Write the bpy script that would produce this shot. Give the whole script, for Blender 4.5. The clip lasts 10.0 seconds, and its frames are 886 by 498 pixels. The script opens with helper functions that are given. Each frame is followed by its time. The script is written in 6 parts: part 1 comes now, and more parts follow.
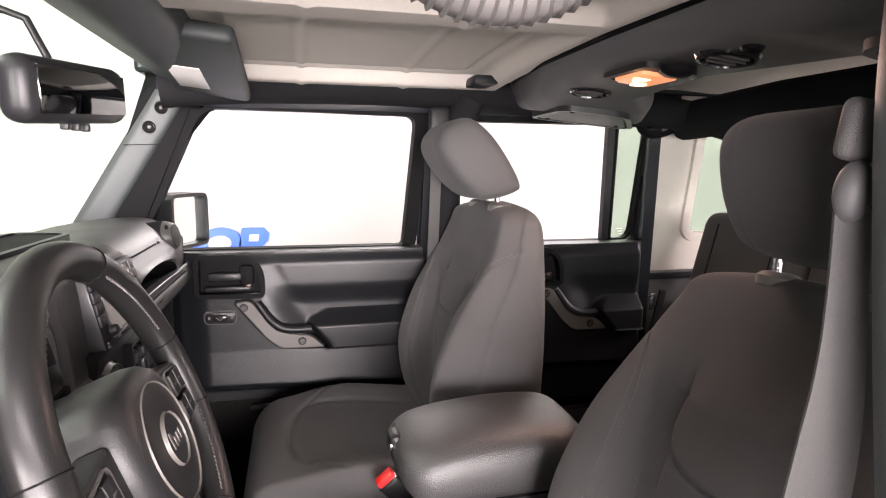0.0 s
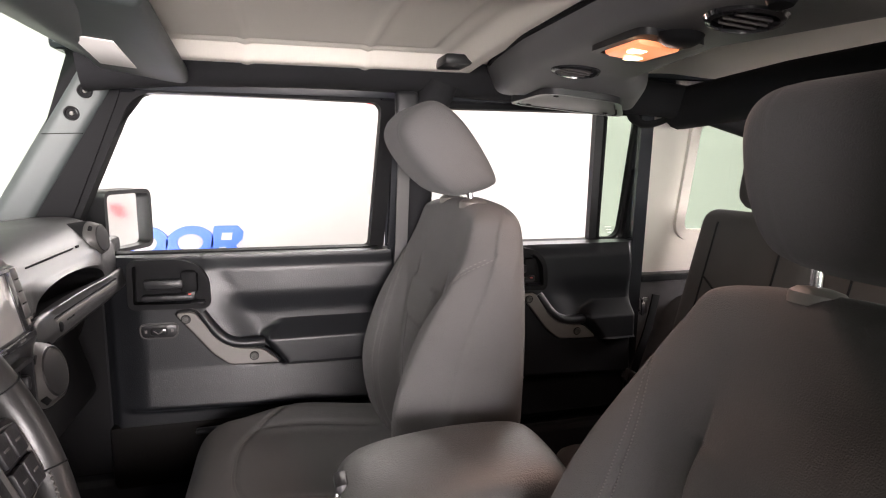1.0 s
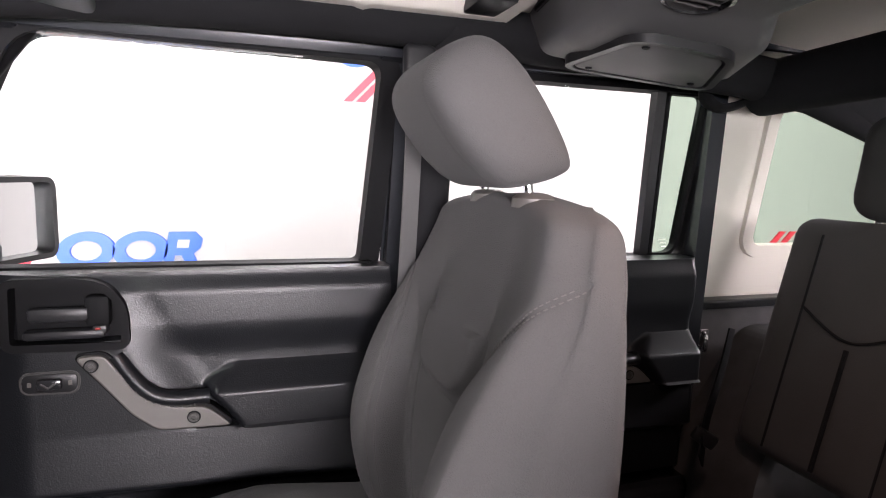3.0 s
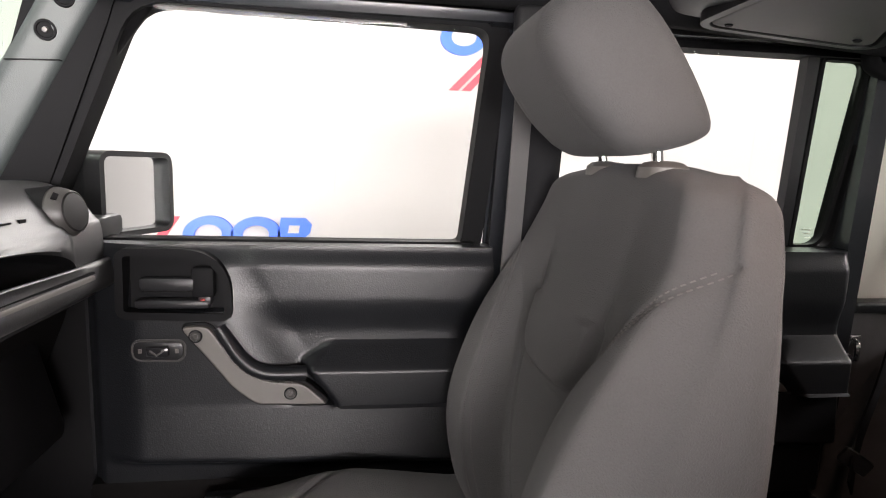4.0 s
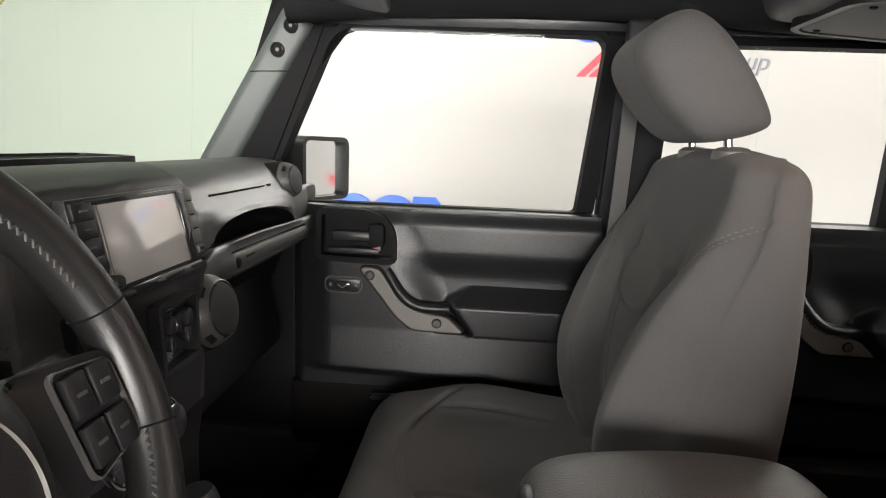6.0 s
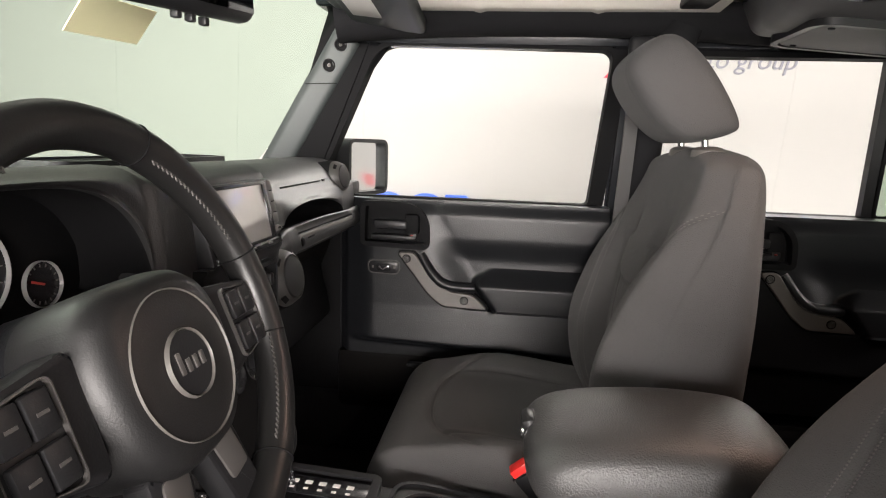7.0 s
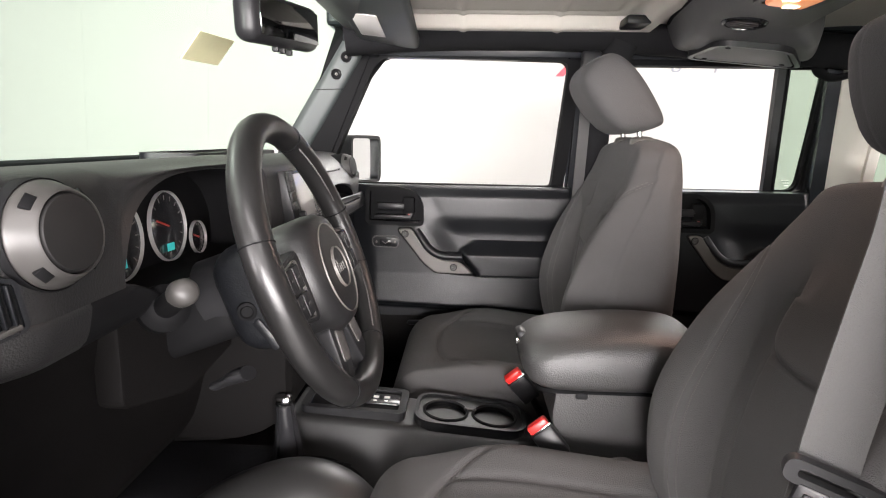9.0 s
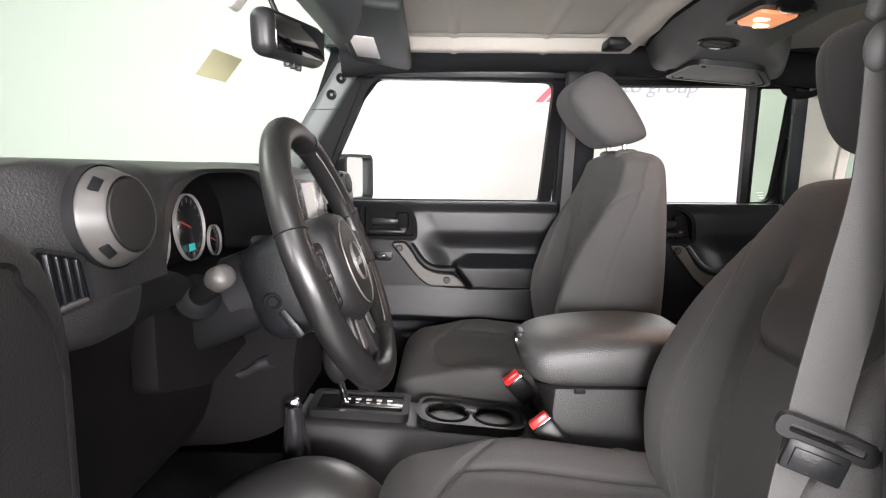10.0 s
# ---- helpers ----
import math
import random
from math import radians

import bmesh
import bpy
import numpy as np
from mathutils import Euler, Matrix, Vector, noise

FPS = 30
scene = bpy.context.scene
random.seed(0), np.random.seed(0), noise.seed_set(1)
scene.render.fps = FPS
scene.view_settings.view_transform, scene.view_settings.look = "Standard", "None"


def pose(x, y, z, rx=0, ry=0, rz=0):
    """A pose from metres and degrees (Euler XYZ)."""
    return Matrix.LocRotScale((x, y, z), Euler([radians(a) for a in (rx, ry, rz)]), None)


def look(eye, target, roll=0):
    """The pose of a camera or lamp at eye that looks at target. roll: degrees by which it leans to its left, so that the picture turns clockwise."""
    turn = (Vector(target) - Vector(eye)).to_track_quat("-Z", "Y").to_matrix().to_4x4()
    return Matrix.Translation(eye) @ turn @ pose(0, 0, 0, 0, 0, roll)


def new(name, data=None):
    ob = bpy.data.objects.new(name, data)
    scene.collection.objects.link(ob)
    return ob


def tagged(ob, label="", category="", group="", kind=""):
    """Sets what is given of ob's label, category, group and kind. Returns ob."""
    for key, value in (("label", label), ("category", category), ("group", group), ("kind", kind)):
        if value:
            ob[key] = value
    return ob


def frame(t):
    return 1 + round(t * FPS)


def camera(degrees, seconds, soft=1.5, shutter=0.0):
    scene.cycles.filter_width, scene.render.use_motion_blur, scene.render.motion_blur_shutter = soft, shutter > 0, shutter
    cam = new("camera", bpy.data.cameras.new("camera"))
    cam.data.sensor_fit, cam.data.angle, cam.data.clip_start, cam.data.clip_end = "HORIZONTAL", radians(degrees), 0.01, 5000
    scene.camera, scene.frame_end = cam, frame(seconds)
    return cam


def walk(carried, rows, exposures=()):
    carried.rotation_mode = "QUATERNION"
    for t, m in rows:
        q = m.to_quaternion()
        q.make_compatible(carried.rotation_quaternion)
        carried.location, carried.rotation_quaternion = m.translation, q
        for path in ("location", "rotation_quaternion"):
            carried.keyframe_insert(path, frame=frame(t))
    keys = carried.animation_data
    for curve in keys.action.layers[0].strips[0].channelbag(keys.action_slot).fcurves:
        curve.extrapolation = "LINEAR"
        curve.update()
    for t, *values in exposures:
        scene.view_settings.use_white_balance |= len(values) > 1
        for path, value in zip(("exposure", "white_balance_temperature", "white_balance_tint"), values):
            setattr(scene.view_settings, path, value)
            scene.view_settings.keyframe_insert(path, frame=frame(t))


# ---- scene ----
cam = camera(74.2, 10.0, soft=1.1)
PATH = [
    (0, (-0.403, -0.879, 1.495), (0.081, 1.041, 1.215), 0.5),
    (0.5, (-0.352, -0.809, 1.498), (0.143, 1.108, 1.218), 0.3),
    (1, (-0.322, -0.728, 1.486), (0.204, 1.18, 1.193), 0.4),
    (1.5, (-0.347, -0.605, 1.469), (0.275, 1.268, 1.148), 0.7),
    (2, (-0.35, -0.5, 1.458), (0.358, 1.343, 1.134), 0.7),
    (2.2, (-0.349, -0.46, 1.459), (0.374, 1.379, 1.146), 0.9),
    (3.3, (-0.296, -0.295, 1.429), (0.254, 1.612, 1.18), 1.8),
    (3.5, (-0.297, -0.277, 1.422), (0.191, 1.645, 1.163), 1.8),
    (4, (-0.293, -0.266, 1.409), (-0.001, 1.692, 1.123), 1.9),
    (4.5, (-0.299, -0.309, 1.408), (-0.196, 1.663, 1.091), 2.3),
    (5, (-0.309, -0.371, 1.415), (-0.322, 1.601, 1.08), 2.4),
    (5.5, (-0.32, -0.443, 1.418), (-0.391, 1.525, 1.066), 2.2),
    (5.7, (-0.329, -0.474, 1.413), (-0.404, 1.493, 1.061), 2.3),
    (6.8, (-0.278, -0.671, 1.405), (-0.53, 1.281, 1.05), 1.7),
    (7, (-0.295, -0.711, 1.411), (-0.517, 1.245, 1.054), 2.0),
    (7.5, (-0.305, -0.8, 1.41), (-0.553, 1.15, 1.043), 0.9),
    (8, (-0.326, -0.9, 1.41), (-0.526, 1.055, 1.036), 0.3),
    (8.5, (-0.352, -0.969, 1.411), (-0.478, 0.99, 1.029), 0.9),
    (9, (-0.365, -1.024, 1.404), (-0.437, 0.941, 1.038), 1.1),
    (9.5, (-0.385, -1.061, 1.393), (-0.421, 0.912, 1.072), 0.9),
    (10, (-0.402, -1.081, 1.37), (-0.408, 0.9, 1.098), 0.6),
]
EXPOSURES = [(0.0, -0.23, 6600, 22), (1.0, -0.19, 6600, 19), (2.2, -0.24, 6250, 23), (3.5, -0.34, 6400, 20), (4.5, -0.71, 6600, 14), (5.5, -0.84, 6600, 11), (7.0, -0.84, 6700, 14), (8.0, -0.63, 6550, 25), (9.0, -0.47, 6450, 15), (10.0, -0.40, 6350, 15)]
walk(cam, [(t, look(eye, target, roll)) for t, eye, target, roll in PATH], EXPOSURES)

# ---- world and lights ----
world = bpy.data.worlds.new("world")
scene.world = world
world.use_nodes = True
world.node_tree.nodes["Background"].inputs[0].default_value = (1, 1, 1, 1)
world.node_tree.nodes["Background"].inputs[1].default_value = 0.02


def area(name, at, target, sx, sy, power, colour=(1, 0.97, 0.93), spread=180):
    lamp = bpy.data.lights.new(name, "AREA")
    lamp.shape, lamp.size, lamp.size_y, lamp.energy, lamp.color, lamp.spread = "RECTANGLE", sx, sy, power, colour, radians(spread)
    ob = new(name, lamp)
    ob.matrix_world = look(at, target)
    return ob


# unseen added lamps: strips along, before and behind the car, and a side panel
area("added_overhead_lamp", (-1.0, -2.3, 3.40), (-0.9, -1.9, 0), 5.0, 0.5, 270)
area("added_overhead_lamp", (-3.0, 0.2, 3.40), (-2.2, 0.2, 0), 1.4, 3.4, 230, spread=105)
area("added_overhead_lamp", (4.4, 0.2, 3.40), (1.6, 0.2, 0.9), 1.4, 3.4, 700, spread=105)
area("added_overhead_lamp", (-1.0, 2.3, 3.40), (-1.0, 2.35, 0), 9.0, 0.6, 34, spread=100)
area("added_overhead_lamp", (1.1, 2.7, 3.00), (-0.4, 0.2, 1.25), 3.0, 0.9, 65, spread=80)
area("added_side_fill", (-0.05, -4.6, 1.45), (-0.05, 0.2, 1.25), 7.5, 1.2, 1320, spread=120)
area("dome_lamp", (0.176, 0.032, 1.630), (0.10, -0.10, 0.9), 0.06, 0.09, 2.5, (1.0, 0.70, 0.55))

# ---- materials ----
MATS = {}


def material(name, colour, rough=0.6, metal=0.0, grain=0.0, grain_size=900.0, vary=0.15, vary_size=6.0, spec=0.5, emit=None, glass=False, sheen=0.0, coat=0.0):
    """Two scales of variation in colour, and fine relief."""
    m = bpy.data.materials.new(name)
    m.use_nodes = True
    nt = m.node_tree
    b = nt.nodes["Principled BSDF"]
    b.inputs["Roughness"].default_value = rough
    b.inputs["Metallic"].default_value = metal
    b.inputs["Specular IOR Level"].default_value = spec
    co = nt.nodes.new("ShaderNodeTexCoord")
    big = nt.nodes.new("ShaderNodeTexNoise")
    big.inputs["Scale"].default_value, big.inputs["Detail"].default_value = vary_size, 5
    nt.links.new(co.outputs["Object"], big.inputs["Vector"])
    fine = nt.nodes.new("ShaderNodeTexNoise")
    fine.inputs["Scale"].default_value, fine.inputs["Detail"].default_value = grain_size, 2
    nt.links.new(co.outputs["Object"], fine.inputs["Vector"])
    mix = nt.nodes.new("ShaderNodeMix")
    mix.data_type = "RGBA"
    mix.inputs["A"].default_value = (*[c * (1 - vary) for c in colour], 1)
    mix.inputs["B"].default_value = (*[min(1, c * (1 + vary)) for c in colour], 1)
    add = nt.nodes.new("ShaderNodeMath")
    add.operation = "MULTIPLY_ADD"
    add.inputs[1].default_value = 0.35
    half = nt.nodes.new("ShaderNodeMath")
    half.operation = "MULTIPLY"
    half.inputs[1].default_value = 0.65
    nt.links.new(big.outputs["Fac"], half.inputs[0])
    nt.links.new(fine.outputs["Fac"], add.inputs[0])
    nt.links.new(half.outputs[0], add.inputs[2])
    nt.links.new(add.outputs[0], mix.inputs["Factor"])
    nt.links.new(mix.outputs["Result"], b.inputs["Base Color"])
    rr = nt.nodes.new("ShaderNodeMapRange")
    rr.inputs["To Min"].default_value, rr.inputs["To Max"].default_value = max(0, rough - 0.1), min(1, rough + 0.1)
    nt.links.new(big.outputs["Fac"], rr.inputs["Value"])
    nt.links.new(rr.outputs["Result"], b.inputs["Roughness"])
    if grain:
        bump = nt.nodes.new("ShaderNodeBump")
        bump.inputs["Strength"].default_value, bump.inputs["Distance"].default_value = grain, 0.001
        nt.links.new(fine.outputs["Fac"], bump.inputs["Height"])
        nt.links.new(bump.outputs["Normal"], b.inputs["Normal"])
    if sheen:
        b.inputs["Sheen Weight"].default_value = sheen
        b.inputs["Sheen Roughness"].default_value = 0.4
    if coat:
        b.inputs["Coat Weight"].default_value = coat
        b.inputs["Coat Roughness"].default_value = rough
    if emit:
        b.inputs["Emission Color"].default_value = (*emit[0], 1)
        b.inputs["Emission Strength"].default_value = emit[1]
    if glass:
        b.inputs["Transmission Weight"].default_value = 1.0
        b.inputs["IOR"].default_value = 1.05
    MATS[name] = m
    return m


FABRIC = material("seat_fabric", (0.072, 0.070, 0.070), 0.92, grain=0.9, grain_size=650, vary=0.26, vary_size=9, spec=0.15, sheen=0.06)
FABRIC2 = material("seat_side_fabric", (0.064, 0.0622, 0.0622), 0.9, grain=0.8, grain_size=650, vary=0.24, vary_size=8, spec=0.15, sheen=0.06)
THREAD = material("seam_thread", (0.1056, 0.0992, 0.096), 0.9)
PADDED = material("airbag_skin", (0.0085, 0.0084, 0.0088), 0.42, grain=0.18, grain_size=650, vary=0.12)
HUMP = material("satin_grey_plastic", (0.0192, 0.01888, 0.01888), 0.44, grain=0.1, grain_size=600, vary=0.1)
GRAPHITE = material("graphite_vent_ring", (0.038, 0.036, 0.0345), 0.42, vary=0.1, spec=0.4)
PLASTIC = material("black_grained_plastic", (0.0074, 0.0080, 0.0094), 0.36, grain=0.45, grain_size=420, vary=0.35, vary_size=8, spec=0.30)
SOFT = material("dash_skin", (0.0112, 0.0110, 0.0114), 0.45, grain=0.48, grain_size=520, vary=0.2, vary_size=6, spec=0.65)
SMOOTH = material("smooth_black_plastic", (0.0136, 0.0136, 0.01472), 0.36, grain=0.15, grain_size=500, vary=0.25, spec=0.24)
GLOSS = material("gloss_black", (0.016, 0.016, 0.0176), 0.15)
PAINT = material("black_body_paint", (0.0192, 0.0208, 0.024), 0.22, vary=0.1)
BARGREY = material("sound_bar_grey", (0.0832, 0.0816, 0.0832), 0.5, grain=0.2, grain_size=500, vary=0.12)
TRIM = material("grey_pillar_plastic", (0.0368, 0.04352, 0.04288), 0.48, grain=0.3, grain_size=600)
SILVER = material("satin_silver_plastic", (0.0896, 0.0832, 0.0768), 0.48, metal=0.1, vary=0.1)
DARKSILVER = material("dull_graphite_plastic", (0.0768, 0.072, 0.0696), 0.38, metal=0.2, vary=0.1)
DIALRING = material("satin_chrome_ring", (0.50, 0.49, 0.48), 0.34, metal=0.6, vary=0.05)
CHROME = material("chrome", (0.75, 0.75, 0.76), 0.12, metal=1.0, vary=0.05)
LEATHER = material("wheel_leather", (0.0095, 0.0093, 0.0093), 0.35, grain=0.12, grain_size=700, vary=0.25, vary_size=12, spec=0.45)
CARPET = material("black_carpet", (0.02, 0.02, 0.022), 0.95, grain=1.0, grain_size=700, vary=0.4, vary_size=20, spec=0.03)
GREYCARPET = material("grey_carpet", (0.085, 0.083, 0.085), 0.95, grain=1.0, grain_size=600, vary=0.4, vary_size=25, spec=0.1)
LINER = material("off_white_headliner", (0.66, 0.622, 0.566), 0.9, grain=0.5, grain_size=700, vary=0.08, vary_size=5, spec=0.1)
FOAM = material("padded_bar_cover", (0.01248, 0.01248, 0.0136), 0.85, grain=0.6, grain_size=900, vary=0.3, vary_size=14, spec=0.08)
DARKRED = material("dark_red_mark", (0.352, 0.032, 0.024), 0.5)
RED = material("red_plastic", (0.72, 0.0256, 0.0224), 0.35)
WEBBING = material("belt_webbing", (0.066, 0.0645, 0.064), 0.62, grain=0.8, grain_size=900, vary=0.2)
# colour also carries shade on the kick panel, glove box and dash recesses
RUBBERSHADE = material("black_rubber_and_shade", (0.0066, 0.0066, 0.0071), 0.6, vary=0.2, spec=0.05)
# under the dash this near-black base carries the shade as well
DARK = material("matt_black_and_shade", (0.0062, 0.0058, 0.0058), 0.6, grain=0.3, grain_size=500, vary=0.25, spec=0.04)
DISC = material("dull_black_disc", (0.0105, 0.0102, 0.0102), 0.55, vary=0.12, spec=0.2)
PADLEATHER = material("armrest_vinyl", (0.036, 0.035, 0.035), 0.44, grain=0.9, grain_size=430, vary=0.22, vary_size=14, spec=0.75)
WALLWHITE = material("white_wall_panel", (0.50, 0.49, 0.478), 0.5, vary=0.03, vary_size=1.5)
CONCRETE = material("grey_floor_paint", (0.38, 0.377, 0.37), 0.45, vary=0.15, vary_size=2)
BLUE = material("blue_sign_face", (0.032, 0.144, 0.86), 0.4, vary=0.03)
SIGNRED = material("red_sign_face", (0.86, 0.048, 0.08), 0.4, vary=0.03)
SIGNGREY = material("grey_sign_face", (0.256, 0.256, 0.304), 0.4, vary=0.03)
# pale half-metal base stands in for a bright reflection on the dark screen
SCREEN = material("screen_glass_sheen", (0.672, 0.648, 0.632), 0.16, metal=0.55, vary=0.05)
# reflection darkened through the base colour; the side mirror keeps the normal tone
MIRRORGLASS = material("darkened_mirror_glass", (0.17, 0.175, 0.18), 0.02, metal=1.0, vary=0.01)
SIDEMIRROR = material("side_mirror_glass", (0.85, 0.86, 0.87), 0.02, metal=1.0, vary=0.01)
LENSWARM = material("lamp_lens", (0.8, 0.4, 0.22), 0.3, emit=((1.0, 0.33, 0.12), 0.88))
BULB = material("lamp_bulb", (0.9, 0.8, 0.6), 0.3, emit=((1.0, 0.72, 0.42), 9.0))
PALE = material("pale_grey_plastic", (0.832, 0.8, 0.768), 0.35, vary=0.06)
PAPER = material("tan_sticker", (0.86, 0.832, 0.512), 0.7, vary=0.08, vary_size=30)
CYAN = material("dial_display", (0.032, 0.32, 0.32), 0.3, emit=((0.05, 0.8, 0.75), 0.4))


def clear_glass(name, tint, rough=0.0):
    m = bpy.data.materials.new(name)
    m.use_nodes = True
    nt = m.node_tree
    nt.nodes.remove(nt.nodes["Principled BSDF"])
    tr = nt.nodes.new("ShaderNodeBsdfTransparent")
    tr.inputs[0].default_value = (*tint, 1)
    gl = nt.nodes.new("ShaderNodeBsdfGlossy")
    gl.inputs["Roughness"].default_value = 0.02
    mix = nt.nodes.new("ShaderNodeMixShader")
    mix.inputs[0].default_value = 0.004
    nt.links.new(tr.outputs[0], mix.inputs[1])
    nt.links.new(gl.outputs[0], mix.inputs[2])
    nt.links.new(mix.outputs[0], nt.nodes["Material Output"].inputs[0])
    return m


GLASS = clear_glass("side_glass", (0.97, 0.98, 0.97))
GREENGLASS = clear_glass("tinted_quarter_glass", (0.66, 0.74, 0.67))
DARKGLASS = clear_glass("rear_dimming_glass", (0.50, 0.53, 0.51))
WINDSHIELD = clear_glass("windshield_glass", (0.79, 0.865, 0.81))


# ---- building helpers ----
def link(name, bm, mat, smooth=True):
    me = bpy.data.meshes.new(name)
    bmesh.ops.recalc_face_normals(bm, faces=bm.faces)
    if smooth:
        for face in bm.faces:
            face.smooth = True
        for e in bm.edges:
            if len(e.link_faces) == 2 and e.calc_face_angle(0) > 0.7:
                e.smooth = False
    bm.to_mesh(me)
    bm.free()
    me.materials.append(mat)
    return new(name, me)


def soften(ob):
    """Shades a cushioned part with no hard edges."""
    for e in ob.data.edges:
        e.use_edge_sharp = False
    return ob


def part(name, bm, mat, parent, label="", smooth=True):
    ob = link(name, bm, mat, smooth)
    ob.parent = parent
    ob.matrix_parent_inverse = parent.matrix_world.inverted() if parent.type == "EMPTY" else Matrix()
    return tagged(ob, label)


def thing(name, at, label, category, group="", kind=""):
    ob = new(name)
    ob.empty_display_size = 0.05
    ob.matrix_world = Matrix.Translation(at)
    bpy.context.view_layer.update()
    return tagged(ob, label, category, group, kind)


def structure(name, bm, mat, label, category="", smooth=False):
    return tagged(link(name, bm, mat, smooth), label, category or name.split("_")[0], "", "structure")


def rbox(c, s, bevel=0.005, m=None, seg=2, bm=None, taper=None):
    """A box with rounded edges about c; taper scales its top in x and y."""
    b = bmesh.new()
    bmesh.ops.create_cube(b, size=1)
    for v in b.verts:
        k = (taper if taper and v.co.z > 0 else (1, 1))
        v.co = Vector((v.co.x * s[0] * k[0], v.co.y * s[1] * k[1], v.co.z * s[2]))
    if bevel:
        bmesh.ops.bevel(b, geom=b.edges[:], offset=min(bevel, min(s) * 0.49), segments=seg, profile=0.5, affect="EDGES")
    b.transform(Matrix.Translation(c) @ (m or Matrix()))
    if bm is None:
        return b
    return join(bm, b)


def join(bm, other):
    me = bpy.data.meshes.new("tmp")
    other.to_mesh(me)
    other.free()
    bm.from_mesh(me)
    bpy.data.meshes.remove(me)
    return bm


def prism(poly, lo, hi, axis="y", bevel=0.0, shear=None, seg=2):
    """A flat outline extruded along an axis. poly is (x, z) for y, (y, z) for x, (x, y) for z. shear(x, y, z) moves y."""
    b = bmesh.new()
    make = {"y": lambda p, d: (p[0], d, p[1]), "x": lambda p, d: (d, p[0], p[1]), "z": lambda p, d: (p[0], p[1], d)}[axis]
    a = [b.verts.new(make(p, lo)) for p in poly]
    c = [b.verts.new(make(p, hi)) for p in poly]
    b.faces.new(a)
    b.faces.new(c[::-1])
    n = len(poly)
    for i in range(n):
        b.faces.new((a[i], c[i], c[(i + 1) % n], a[(i + 1) % n]))
    bmesh.ops.recalc_face_normals(b, faces=b.faces)
    if bevel:
        bmesh.ops.bevel(b, geom=b.edges[:], offset=bevel, segments=seg, profile=0.5, affect="EDGES")
    if shear:
        for v in b.verts:
            v.co.y += shear(v.co.z)
    return b


def ring(outer, inner, lo, hi, shear=None, axis="y"):
    """A frame between two outlines of the same number of corners."""
    b = bmesh.new()
    make = {"y": lambda p, d: (p[0], d, p[1]), "x": lambda p, d: (d, p[0], p[1]), "z": lambda p, d: (p[0], p[1], d)}[axis]
    loops = [[b.verts.new(make(p, d)) for p in poly] for poly, d in ((outer, lo), (inner, lo), (inner, hi), (outer, hi))]
    n = len(outer)
    for k in range(4):
        p, q = loops[k], loops[(k + 1) % 4]
        for i in range(n):
            b.faces.new((p[i], p[(i + 1) % n], q[(i + 1) % n], q[i]))
    if shear:
        for v in b.verts:
            v.co.y += shear(v.co.z)
    return b


def rounded(poly, r, n=5):
    """Rounds the corners of an outline."""
    out = []
    k = len(poly)
    for i in range(k):
        p, a, c = Vector(poly[i]), Vector(poly[i - 1]), Vector(poly[(i + 1) % k])
        rr = r[i] if isinstance(r, (list, tuple)) else r
        d1, d2 = (a - p), (c - p)
        t1, t2 = min(rr, d1.length * 0.49), min(rr, d2.length * 0.49)
        s, e = p + d1.normalized() * t1, p + d2.normalized() * t2
        for j in range(n + 1):
            u = j / n
            q = s * (1 - u) ** 2 + p * 2 * u * (1 - u) + e * u * u
            out.append((q.x, q.y))
    return out


def grow(poly, d):
    """Moves an outline outwards by about d."""
    c = sum((Vector(p) for p in poly), Vector((0, 0))) / len(poly)
    area2 = sum(poly[i - 1][0] * poly[i][1] - poly[i][0] * poly[i - 1][1] for i in range(len(poly)))
    sign = 1 if area2 > 0 else -1
    out = []
    for i in range(len(poly)):
        t = (Vector(poly[(i + 1) % len(poly)]) - Vector(poly[i - 1]))
        if t.length < 1e-9:
            t = Vector((1, 0))
        t.normalize()
        out.append((poly[i][0] + sign * t.y * d, poly[i][1] - sign * t.x * d))
    return out


def loft(loops, closed_ends=True, wrap=True):
    b = bmesh.new()
    rows = [[b.verts.new(p) for p in loop] for loop in loops]
    n = len(rows[0])
    for p, q in zip(rows, rows[1:]):
        for i in range(n if wrap else n - 1):
            b.faces.new((p[i], p[(i + 1) % n], q[(i + 1) % n], q[i]))
    if closed_ends:
        b.faces.new(rows[0][::-1])
        b.faces.new(rows[-1])
    bmesh.ops.recalc_face_normals(b, faces=b.faces)
    return b


def smooth_path(pts, n=8):
    """Catmull-Rom through the points."""
    P = [Vector(p) for p in pts]
    out = []
    for i in range(len(P) - 1):
        a, b, c, d = P[max(0, i - 1)], P[i], P[i + 1], P[min(len(P) - 1, i + 2)]
        for j in range(n):
            t = j / n
            out.append(0.5 * ((2 * b) + (c - a) * t + (2 * a - 5 * b + 4 * c - d) * t * t + (3 * b - a - 3 * c + d) * t ** 3))
    return out + [P[-1]]


